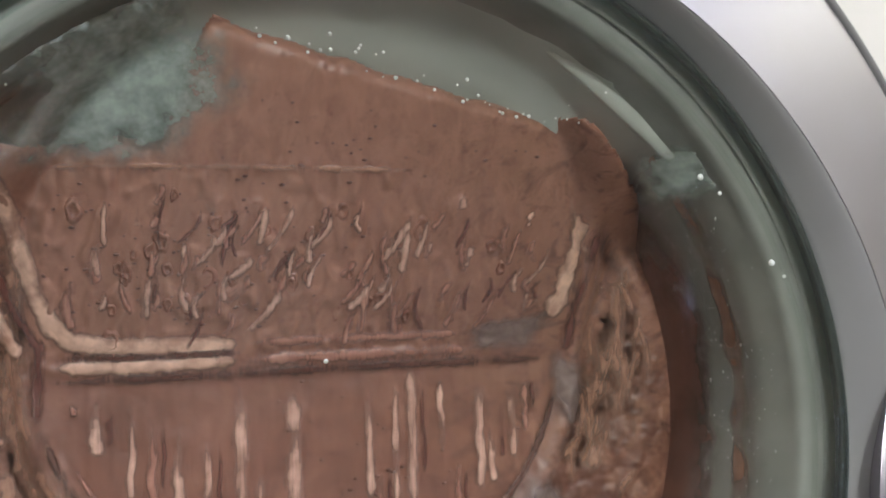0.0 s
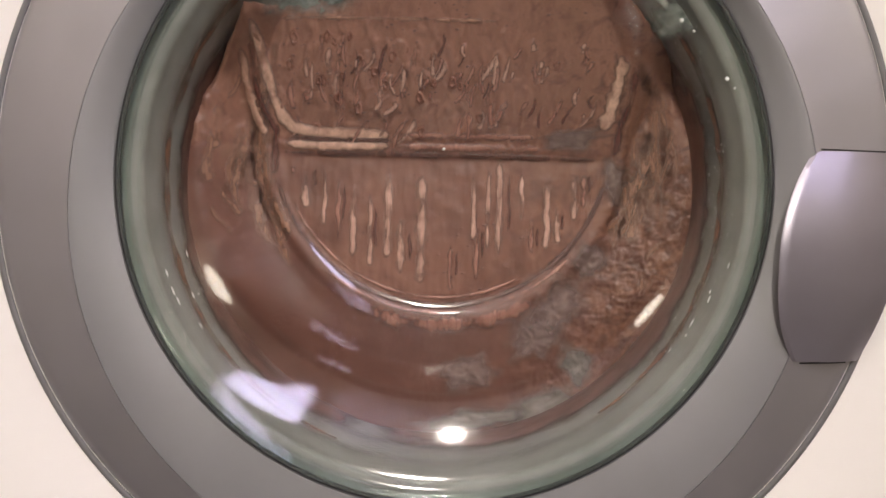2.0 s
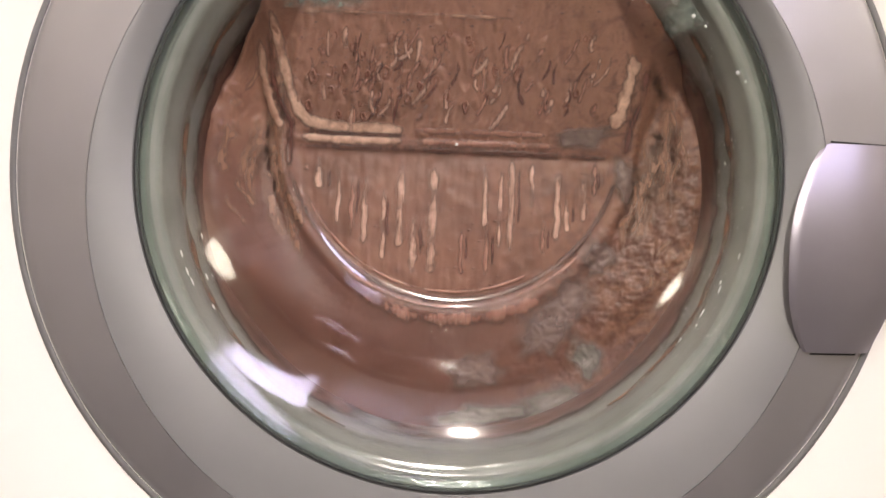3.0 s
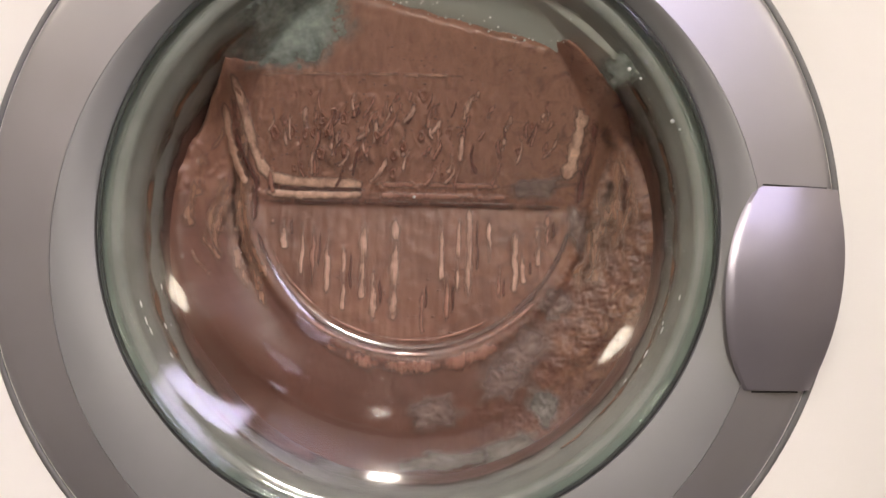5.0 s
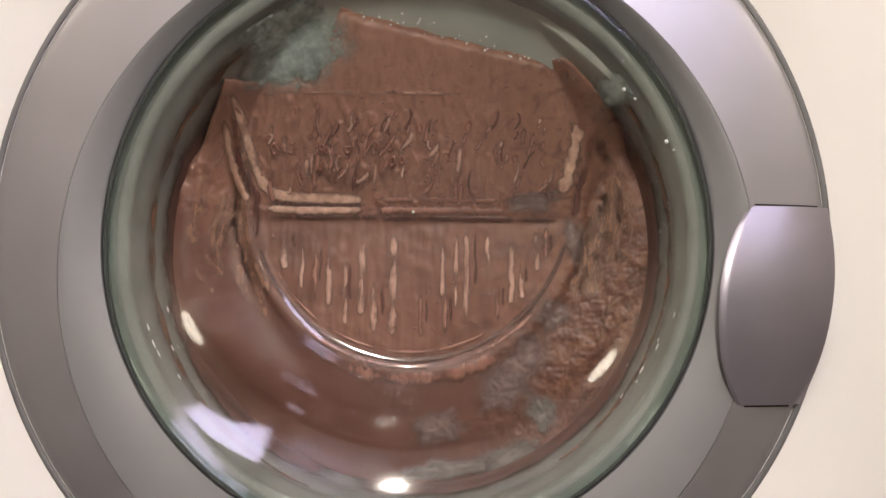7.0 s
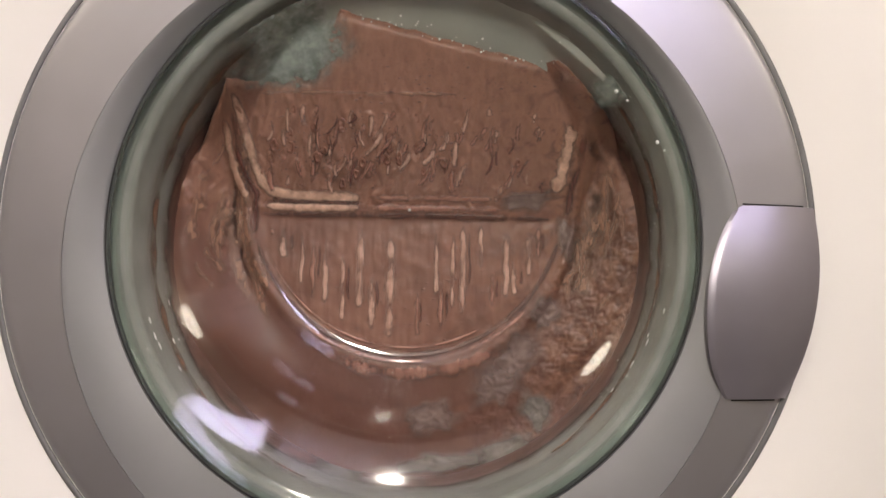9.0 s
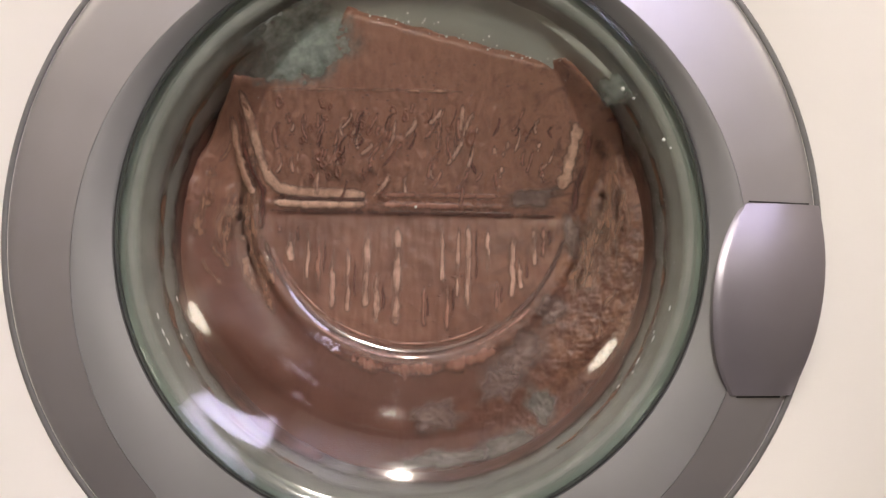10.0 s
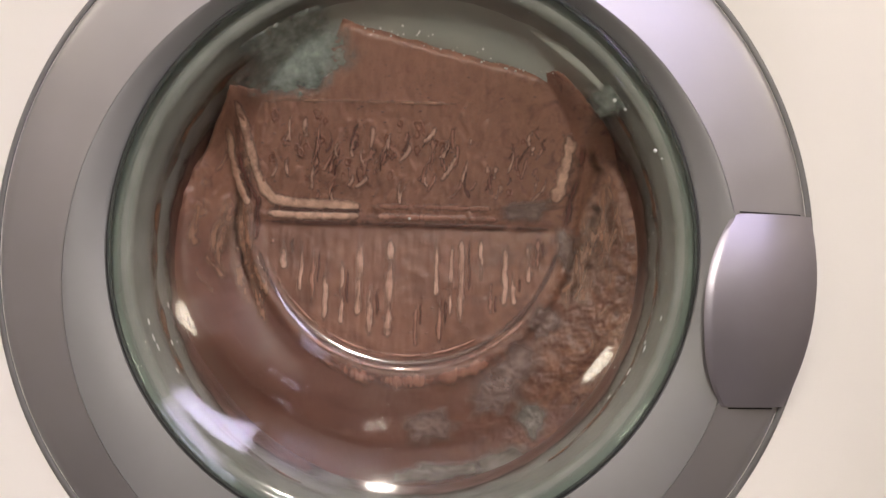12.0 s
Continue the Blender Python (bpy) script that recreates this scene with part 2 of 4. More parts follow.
# ---------------------------------------------------------------- mesh helpers
def part(name, bm, material, parent=None, label="", smooth=True, crisp=False):
    me = bpy.data.meshes.new(name)
    bm.to_mesh(me)
    bm.free()
    me.materials.append(material)
    if smooth:
        for f in me.polygons:
            f.use_smooth = True
    if crisp:
        me.set_sharp_from_angle(angle=radians(28))
    ob = new(name, me)
    if parent is not None:
        ob.parent = parent
    if label:
        ob["label"] = label
    return ob


def mesh_from(verts, faces, cover=None):
    bm = bmesh.new()
    layer = bm.verts.layers.float.new("cover") if cover else None
    vs = [bm.verts.new(v) for v in verts]
    if cover:
        for v, c in zip(vs, cover):
            v[layer] = c
    for f in faces:
        try:
            bm.faces.new([vs[i] for i in f])
        except ValueError:
            pass
    bmesh.ops.recalc_face_normals(bm, faces=bm.faces)
    return bm


def revolve(profile, n=160, closed=True):
    """Turns (r, y) round the door's axis."""
    verts, faces, k = [], [], len(profile)
    for i in range(n):
        a = 2 * math.pi * i / n
        verts += [(r * math.cos(a), y, r * math.sin(a)) for r, y in profile]
    for i in range(n):
        for j in range(k if closed else k - 1):
            a, b = i * k + j, i * k + (j + 1) % k
            c, d = ((i + 1) % n) * k + (j + 1) % k, ((i + 1) % n) * k + j
            faces.append((a, b, c, d))
    return mesh_from(verts, faces)


def box(x0, x1, y0, y1, z0, z1, bevel=0.0):
    bm = bmesh.new()
    bmesh.ops.create_cube(bm, size=1)
    for v in bm.verts:
        v.co = ((x0 + x1) / 2 + v.co.x * (x1 - x0), (y0 + y1) / 2 + v.co.y * (y1 - y0), (z0 + z1) / 2 + v.co.z * (z1 - z0))
    if bevel:
        bmesh.ops.bevel(bm, geom=bm.edges[:], offset=bevel, segments=2, affect="EDGES")
    return bm


def smooth01(a, b, x):
    u = min(max((x - a) / (b - a), 0.0), 1.0)
    return u * u * (3 - 2 * u)


# ---------------------------------------------------------------- shape of the pressed glass bowl
R0, RB, DEPTH = 0.158, 0.103, 0.088
Z_RIDGE, LEAN = 0.024, 0.50


def inward(x, z):
    """0 at the bowl's lip, 1 at the edge of its flat bottom."""
    dr, dz = RB - R0, ZB
    a = dz * dz - dr * dr
    b = -2 * (z * dz + R0 * dr)
    c = x * x + z * z - R0 * R0
    disc = max(b * b - 4 * a * c, 0.0)
    s = (-b - math.sqrt(disc)) / (2 * a)
    s2 = (-b + math.sqrt(disc)) / (2 * a)
    return s if abs(R0 + dr * s) < 1 and R0 + dr * s > 0 and abs(math.hypot(x, z - dz * s) - (R0 + dr * s)) < 1e-4 else s2


WALL = [(0, 0), (0.1, 0.0042), (0.25, 0.0130), (0.45, 0.0275), (0.6, 0.0450), (0.75, 0.0660), (0.88, 0.0815), (1.0, 0.0880)]


def wall_depth(q):
    """Flared lip, then a steeper wall, then a round into the flat bottom."""
    for k in range(len(WALL) - 1):
        (a, ya), (b, yb) = WALL[k], WALL[k + 1]
        if a <= q <= b:
            p0, p3 = WALL[max(k - 1, 0)], WALL[min(k + 2, len(WALL) - 1)]
            ma = (yb - p0[1]) / (b - p0[0])
            mb = (p3[1] - ya) / (p3[0] - a) if b < 1 else 0.0
            u, h = (q - a) / (b - a), b - a
            return (2 * u ** 3 - 3 * u * u + 1) * ya + (u ** 3 - 2 * u * u + u) * h * ma + (3 * u * u - 2 * u ** 3) * yb + (u ** 3 - u * u) * h * mb
    return DEPTH


def bowl(x, z):
    """Depth of the glass behind the door's front plane."""
    s = min(max(inward(x, z), 0.0), 1.4)
    y = wall_depth(min(s, 1.0)) - 0.0004 * math.exp(-((s - 0.97) / 0.04) ** 2)
    if z > Z_RIDGE - 0.02:
        panel = DEPTH - (z - Z_RIDGE) * LEAN - 0.0015 * math.exp(-((z - Z_RIDGE) / 0.004) ** 2)
        k = 0.004
        h = min(max(0.5 + 0.5 * (y - panel) / k, 0), 1)
        y = y + (panel - y) * h - k * h * (1 - h)
    return y


def mud_y(x, z):
    """Depth of the liquid's face: pressed on the bowl's bottom and step, farther back behind its wall."""
    y, s = bowl(x, z), inward(x, z)
    back = 0.0865 - (0.018 if x < 0 else 0.018 - 0.010 * smooth01(0.0, 0.06, x)) * (1 - smooth01(0.15, 0.75, s)) * smooth01(-0.11, -0.05, z)
    if y < back:
        y += (back - y) * (1 - smooth01(0.80 - 0.45 * smooth01(0.02, 0.075, z), 0.98, s)) * smooth01(0.110, 0.060, z)
    return y


def panel_y(z):
    return DEPTH - max(z - Z_RIDGE, 0.0) * LEAN


# ---------------------------------------------------------------- the room
def structure(name, bm, material, label, category):
    return tagged(part(name, bm, material, smooth=False), label, category, kind="structure")


RX, RY0, RY1, RZ = 0.85, -2.9, 0.62, 2.40
structure("floor", box(-RX, RX, RY0, RY1, -0.05, 0), M_FLOOR, "grey stone floor of a small utility room", "floor")
structure("ceiling", box(-RX, RX, RY0, RY1, RZ, RZ + 0.05), M_CEIL, "plain white painted ceiling", "ceiling")
structure("wall_north", box(-RX, RX, RY1, RY1 + 0.1, 0, RZ), M_WALL, "plain taupe painted wall behind the machine", "wall")
structure("wall_south", box(-RX, RX, RY0 - 0.1, RY0, 0, RZ), M_WALL, "plain taupe painted wall", "wall")
structure("wall_west", box(-RX - 0.1, -RX, RY0, RY1, 0, RZ), M_WALL, "plain taupe painted wall", "wall")
WY0, WY1, WZ0, WZ1 = -1.75, -0.85, 1.35, 2.25


def wall_with_opening():
    bm = bmesh.new()
    for y0, y1, z0, z1 in ((RY0, WY0, 0, RZ), (WY1, RY1, 0, RZ), (WY0, WY1, 0, WZ0), (WY0, WY1, WZ1, RZ)):
        b = box(RX, RX + 0.1, y0, y1, z0, z1)
        me = bpy.data.meshes.new("tmp")
        b.to_mesh(me)
        b.free()
        bm.from_mesh(me)
        bpy.data.meshes.remove(me)
    return bm


structure("wall_east", wall_with_opening(), M_WALL, "plain taupe painted wall with a window opening", "wall")
window = structure("window_1", box(RX + 0.04, RX + 0.05, WY0, WY1, WZ0, WZ1), M_PANE, "small frosted window with cool daylight", "window")
for y0, y1, z0, z1 in ((WY0, WY0 + 0.04, WZ0, WZ1), (WY1 - 0.04, WY1, WZ0, WZ1), (WY0 + 0.04, WY1 - 0.04, WZ0, WZ0 + 0.04), (WY0 + 0.04, WY1 - 0.04, WZ1 - 0.04, WZ1)):
    part("window_frame", box(RX + 0.01, RX + 0.037, y0, y1, z0, z1, 0.003), M_CEIL, window, smooth=False)


def ceiling_lamp():
    lamp = new("ceiling_lamp")
    prof = [(0.001, -0.012), (0.085, -0.012), (0.098, -0.008), (0.10, 0.0), (0.001, 0.0)]
    bm = revolve(prof, 48)
    bmesh.ops.rotate(bm, verts=bm.verts, matrix=Matrix.Rotation(radians(90), 3, "X"))
    part("canopy", bm, M_CEIL, lamp)
    prof = [(0.001, -0.045), (0.025, -0.042), (0.044, -0.030), (0.052, -0.0125), (0.001, -0.0125)]
    bm = revolve(prof, 48)
    bmesh.ops.rotate(bm, verts=bm.verts, matrix=Matrix.Rotation(radians(90), 3, "X"))
    part("diffuser", bm, M_LAMP, lamp, "glowing warm white diffuser")
    zs = [v.co.z for v in lamp.children[0].data.vertices]
    if max(zs) > 0.001:
        for c in lamp.children:
            for v in c.data.vertices:
                v.co.z = -v.co.z
            c.data.flip_normals()
    return tagged(lamp, "round warm white ceiling lamp, switched on", "ceiling lamp", "ceiling lamps")


lamp = ceiling_lamp()
lamp.matrix_basis = pose(-0.06, -1.20, RZ)


def globe(r):
    bm = bmesh.new()
    bmesh.ops.create_uvsphere(bm, u_segments=32, v_segments=16, radius=r)
    return bm


def wall_lamp(r, material, label, group):
    """An added opal globe on a short arm; the wall lies towards +x."""
    ob = tagged(new("wall_lamp"), label, "wall lamp", group)
    part("globe", globe(r), material, ob, "glowing opal globe of an added lamp")
    part("arm", box(r - 0.005, r + 0.037, -0.006, 0.006, -0.006, 0.006, 0.002), M_STEEL, ob)
    part("backplate", box(r + 0.037, r + 0.045, -0.03, 0.03, -0.04, 0.04, 0.003), M_STEEL, ob)
    return ob


# unseen lamps added left and right to put glints on the bowl's walls
side_glint = wall_lamp(0.072, M_GLINT, "unseen opal globe lamp, added to make a glint on the bowl's side", "wall lamps")
side_glint.matrix_basis = pose(RX - 0.117, -0.24, 0.95)
copy_thing(side_glint, pose(-RX + 0.117, -0.20, 1.06, 0, 0, 180))
# unseen fill lamp, added to light the inside of the bowl from the front
floor_lamp = tagged(new("floor_lamp"), "unseen fill lamp, added: an opal glass globe on a slim pole", "floor lamp")
floor_lamp.location = (0.04, -1.05, 0)
b = globe(0.034)
bmesh.ops.translate(b, verts=b.verts, vec=(0, 0, 0.95))
part("globe", b, M_FILL, floor_lamp, "glowing opal globe of an added lamp")
part("pole", box(-0.008, 0.008, -0.008, 0.008, 0.02, 0.918, 0.004), M_STEEL, floor_lamp, "slim steel pole", smooth=False)
part("foot", box(-0.12, 0.12, -0.12, 0.12, 0, 0.02, 0.006), M_STEEL, floor_lamp, "square steel foot", smooth=False)


# ---------------------------------------------------------------- washing machine
machine = tagged(new("washing_machine"), "white front-loading washing machine with silver porthole door, running", "washing machine")


def front_panel():
    """White sheet front with a round opening, softly rolled at its outer edges."""
    n, verts, faces = 128, [], []
    rings = [(0.205, 0.030, 0), (0.205, 0.004, 0), (0.208, 0.0, 0)]
    for r, y, _ in rings:
        for i in range(n):
            a = 2 * math.pi * i / n
            verts.append((r * math.cos(a), y, CZ + r * math.sin(a)))
    for inset, y in ((0.012, 0.0), (0.004, 0.003), (0.0, 0.012)):
        for i in range(n):
            a = 2 * math.pi * i / n
            c, s = math.cos(a), math.sin(a)
            hx, z0, z1 = 0.298 - inset, 0.02 + inset, 0.85 - inset
            k = min(hx / abs(c) if abs(c) > 1e-6 else 9, (z1 - CZ) / s if s > 1e-6 else 9, (z0 - CZ) / s if s < -1e-6 else 9)
            verts.append((k * c, y, CZ + k * s))
    for j in range(5):
        for i in range(n):
            a, b = j * n + i, j * n + (i + 1) % n
            faces.append((a, b, b + n, a + n))
    return mesh_from(verts, faces)


part("front_panel", front_panel(), M_WHITE, machine, "glossy white enamelled steel front")
for nm, b in (("side_panel", (-0.298, -0.292, 0.0125, 0.56, 0.02, 0.85)), ("side_panel", (0.292, 0.298, 0.0125, 0.56, 0.02, 0.85)),
              ("rear_panel", (-0.292, 0.292, 0.552, 0.56, 0.02, 0.85)), ("top_panel", (-0.30, 0.30, 0.0, 0.56, 0.8505, 0.87)),
              ("base_plate", (-0.292, 0.292, 0.0125, 0.552, 0.02, 0.03))):
    part(nm, box(*b, bevel=0.002), M_WHITE, machine, smooth=False)
for x in (-0.25, 0.25):
    for y in (0.06, 0.50):
        part("foot", box(x - 0.02, x + 0.02, y - 0.02, y + 0.02, 0, 0.02, 0.003), M_SEAM, machine, "black rubber foot", smooth=False)

drum = part("drum", revolve([(0.235, 0.115), (0.24, 0.13), (0.24, 0.44), (0.06, 0.46), (0.001, 0.46), (0.001, 0.465), (0.062, 0.465), (0.245, 0.445), (0.245, 0.115)], 96), M_STEEL, machine, "bare stainless steel drum")
drum.location.z = CZ

# door ring: an outer cone and an inner bezel that meet in a crease, lower than the door's centre
def crease(a):
    """Radius and depth of the crease at angle a."""
    d, rc = -0.018, 0.188
    return d * math.sin(a) + math.sqrt(rc * rc - (d * math.cos(a)) ** 2), -0.0122 - 0.0035 * math.sin(a)


def ring_y(x, z):
    """Depth of the outer cone's face."""
    r, y = crease(math.atan2(z, x))
    u = (math.hypot(x, z) - r) / (0.2250 - r)
    return y + (-0.0035 - y) * u - 0.0012 * u * (1 - u)


def swept(profile_at, n=256):
    verts, faces, k = [], [], 0
    for i in range(n):
        a = 2 * math.pi * i / n
        rows = profile_at(a)
        k = len(rows)
        verts += [(r * math.cos(a), y, r * math.sin(a)) for r, y in rows]
    for i in range(n):
        for j in range(k):
            faces.append((i * k + j, i * k + (j + 1) % k, ((i + 1) % n) * k + (j + 1) % k, ((i + 1) % n) * k + j))
    return mesh_from(verts, faces)


def ring_profile(a):
    r, _ = crease(a)
    out = []
    for u in (0.0, 0.02, 0.15, 0.35, 0.55, 0.75, 0.9, 1.0):
        q = r + (0.2250 - r) * u
        out.append((q, ring_y(q * math.cos(a), q * math.sin(a))))
    return out + [(0.2275, -0.0020), (0.2292, 0.0002), (0.2300, 0.0022), (0.2290, 0.0040), (0.2150, 0.0040), (r, 0.0040)]


def bezel_profile(a):
    r, y = crease(a)
    out = [(0.1672, -0.0032), (0.1680, -0.0046)]
    for u in (0.12, 0.3, 0.5, 0.7, 0.88, 0.97, 1.0):
        w = 1 - (1 - u) ** 1.5
        out.append((0.1680 + (r - 0.0002 - 0.1680) * u, -0.0046 + (y + 0.0002 + 0.0046) * w))
    return out + [(r - 0.0002, 0.0), (0.1675, 0.0)]


door = part("door", swept(ring_profile), M_SILVER, machine, "broad satin silver door ring", crisp=True)
door.location.z = CZ
part("bezel", swept(bezel_profile), M_BEZEL, door, "paler silver inner bezel, narrow above and broad below", crisp=True)
# shadow line at the door's outer edge, laid in as a grey ring
part("gap", revolve([(0.2292, 0.0012), (0.2328, 0.0002), (0.2328, -0.0004), (0.2312, -0.0016), (0.2296, -0.0016)], 200), M_EDGE_SHADOW, door, "grey ring standing for the shadow line round the door")
part("seal_line", revolve([(0.1655, -0.0035), (0.1671, -0.0050), (0.1676, -0.0030), (0.1655, -0.0010)], 200), M_SEAM, door, "thin black seam round the glass")


def glass_bowl():
    """Two walls of pressed glass, joined at the lip."""
    n, verts, faces = 200, [], []
    cols = [R0 + (0.02 - R0) * (k / 46) ** 0.9 for k in range(46)] + [0.012]
    flange = [(0.1648, -0.0015), (0.1652, -0.0052), (0.1632, -0.0072), (0.1608, -0.0060)]
    rows = []
    for r, y in flange:
        rows.append([(r * math.cos(2 * math.pi * i / n), y, r * math.sin(2 * math.pi * i / n)) for i in range(n)])
    for r in cols:
        row = []
        for i in range(n):
            x, z = r * math.cos(2 * math.pi * i / n), r * math.sin(2 * math.pi * i / n)
            row.append((x, bowl(x, z) - 0.0038, z))
        rows.append(row)
    back = []
    for r in reversed(cols):
        row = []
        for i in range(n):
            x, z = r * math.cos(2 * math.pi * i / n), r * math.sin(2 * math.pi * i / n)
            row.append((x, bowl(x, z), z))
        back.append(row)
    mid_f, mid_b = len(rows) - 1, len(rows)
    rows += back
    for row in rows:
        verts += row
    m = len(rows)
    for j in range(m):
        if j == mid_f:
            continue
        for i in range(n):
            a, b = j * n + i, j * n + (i + 1) % n
            c, d = ((j + 1) % m) * n + (i + 1) % n, ((j + 1) % m) * n + i
            faces.append((a, b, c, d))
    faces.append(tuple(mid_f * n + i for i in range(n)))
    faces.append(tuple(mid_b * n + i for i in range(n)))
    return mesh_from(verts, faces)


bowl_ob = part("glass_bowl", glass_bowl(), M_GLASS, door, "clear greenish pressed glass bowl with a stepped bottom")
bowl_ob.visible_shadow = False
edge = part("glass_edge", revolve([(0.1602, -0.0010), (0.1612, -0.0078), (0.1640, -0.0092), (0.1658, -0.0062), (0.1656, -0.0008)], 200), M_RIM, door, "teal polished glass edge")
edge.visible_shadow = False




def moulded_ridge(r, minor):
    """A thin round ridge pressed into the bowl's lip."""
    verts, faces, n, m = [], [], 180, 8
    for i in range(n):
        a = 2 * math.pi * i / n
        y = bowl(r * math.cos(a), r * math.sin(a)) - 0.0042
        w = minor * (1 + 0.25 * noise.noise((6 * math.cos(a), 6 * math.sin(a), r * 90)))
        for k in range(m):
            b = 2 * math.pi * k / m
            q = r + w * math.cos(b)
            verts.append((q * math.cos(a), y + 0.6 * w * math.sin(b), q * math.sin(a)))
    for i in range(n):
        for k in range(m):
            faces.append((i * m + k, i * m + (k + 1) % m, ((i + 1) % n) * m + (k + 1) % m, ((i + 1) % n) * m + k))
    return mesh_from(verts, faces)


ridge = part("moulded_ridge", moulded_ridge(0.1555, 0.0011), M_RIDGE, bowl_ob, "clear round ridge in the glass")
ridge.visible_shadow = False


# handle: scooped grip plate set into the ring
def grip(v):
    """How far the grip plate falls back from its crest: leaning up above, tucked under below."""
    total, n = 0.0, 24
    for k in range(n):
        w = v + (0.55 - v) * (k + 0.5) / n
        total += (0.60 * (1 - smooth01(0.08, 0.55, w)) - 0.75 * smooth01(0.45, 1.0, w)) * 0.1052 * (0.55 - v) / n
    return total


def handle():
    nu, nv = 24, 40
    verts, faces = [], []
    z_top, z_bot = 0.0178, -0.0880
    for layer in (0, 1):
        for j in range(nv + 1):
            v = j / nv
            z = z_top + (z_bot - z_top) * v
            c = (v - 0.56) / 0.56
            xl = 0.1655 + 0.019 * abs(c) ** 2.3
            if v > 0.56:
                xl = 0.1655 + 0.0115 * abs((v - 0.56) / 0.44) ** 2.6
            xr = math.sqrt(0.2302 ** 2 - z * z)
            for i in range(nu + 1):
                u = i / nu
                x = xl + (xr - xl) * u
                if layer:
                    x += 0.012 * (1 - u)
                    y = 0.002
                else:
                    y = -0.0200 + 0.40 * grip(v)
                    y += 0.0075 * max(0, (u - 0.35) / 0.65) ** 2 + 0.0012 * max(0, (0.05 - u) / 0.05) ** 2
                verts.append((x, y, z))
    w, h = nu + 1, (nu + 1) * (nv + 1)
    for L in (0, 1):
        for j in range(nv):
            for i in range(nu):
                a = L * h + j * w + i
                faces.append((a, a + 1, a + w + 1, a + w))
    for i in range(nu):
        for j in (0, nv):
            a = j * w + i
            faces.append((a, a + 1, a + 1 + h, a + h))
    for j in range(nv):
        for i in (0, nu):
            a = j * w + i
            faces.append((a, a + w, a + w + h, a + h))
    return mesh_from(verts, faces)


part("handle", handle(), M_HANDLE, door, "smooth silver grip plate of the door", crisp=True)


def seam(z, xl, xr):
    """A thin dark gap on the ring's face, along the grip's edge."""
    verts, faces, n = [], [], 12
    for i in range(n + 1):
        x = xl + (xr - xl) * i / n
        y = ring_y(x, z)
        verts += [(x, y - 0.0005, z - 0.0004), (x, y - 0.0005, z + 0.0004), (x, y + 0.002, z + 0.0004), (x, y + 0.002, z - 0.0004)]
    for i in range(n):
        for k in range(4):
            faces.append((i * 4 + k, i * 4 + (k + 1) % 4, i * 4 + 4 + (k + 1) % 4, i * 4 + 4 + k))
    faces += [(0, 1, 2, 3), tuple(n * 4 + k for k in range(4))]
    return mesh_from(verts, faces)


for z, xl, xr in ((0.0187, 0.1875, 0.2242), (-0.0890, 0.181, 0.2068)):
    part("seam", seam(z, xl, xr), M_SEAM, door, "dark gap beside the grip", smooth=False)


# rubber gasket, folded, behind the glass
def gasket_r(y):
    """Radius of the rubber tunnel at depth y."""
    return 0.1562 - 0.0022 * smooth01(0.008, 0.03, y) + 0.0010 * math.sin(y * 210) - 0.0010 * smooth01(0.04, 0.09, y)


def gasket():
    n, verts, faces = 180, [], []
    prof = [(0.180, 0.0065), (0.168, 0.0062), (0.163, 0.0058), (0.1590, 0.0062), (0.1570, 0.0080)]
    prof += [(gasket_r(y), y) for y in [0.011 + 0.0034 * k for k in range(24)]] + [(0.150, 0.0965), (0.145, 0.0975), (0.145, 0.1040), (0.185, 0.1040), (0.185, 0.0075)]
    for i in range(n):
        a = 2 * math.pi * i / n
        for j, (r, y) in enumerate(prof):
            w = 0.0007 * noise.noise((math.cos(a) * 9, y * 70, math.sin(a) * 9)) if 3 < j < len(prof) - 3 else 0
            verts.append(((r + w) * math.cos(a), y, (r + w) * math.sin(a)))
    k = len(prof)
    for i in range(n):
        for j in range(k):
            a, b = i * k + j, i * k + (j + 1) % k
            c, d = ((i + 1) % n) * k + (j + 1) % k, ((i + 1) % n) * k + j
            faces.append((a, b, c, d))
    return mesh_from(verts, faces)


g_ob = part("gasket", gasket(), M_GASKET, machine, "folded grey rubber door gasket, wet")
g_ob.location.z = CZ


def gasket_fold(start, sweep, depth, lift):
    """A raised lip of rubber on the tunnel's wall, running out at both ends."""
    verts, faces, n, m = [], [], 60, 9
    for i in range(n + 1):
        u = i / n
        a = radians(start + sweep * u)
        e = math.sin(math.pi * u) ** 0.7
        for k in range(m):
            v = 2 * k / (m - 1) - 1
            y = depth + 0.004 * (u - 0.5) + 0.0042 * v * (0.35 + 0.65 * e)
            r = gasket_r(y) + 0.0006 - lift * e * (1 - v * v) - 0.0002
            verts.append((r * math.cos(a), y, r * math.sin(a)))
    for i in range(n):
        for k in range(m - 1):
            q = i * m + k
            faces.append((q, q + 1, q + m + 1, q + m))
    return mesh_from(verts, faces)


# the fold's bright highlight is put into its pale rubber colour
fold = part("gasket_fold", gasket_fold(34, 30, 0.026, 0.0045), M_FOLD, machine, "wet fold of the rubber gasket, its highlight painted in pale")
fold.location.z = CZ


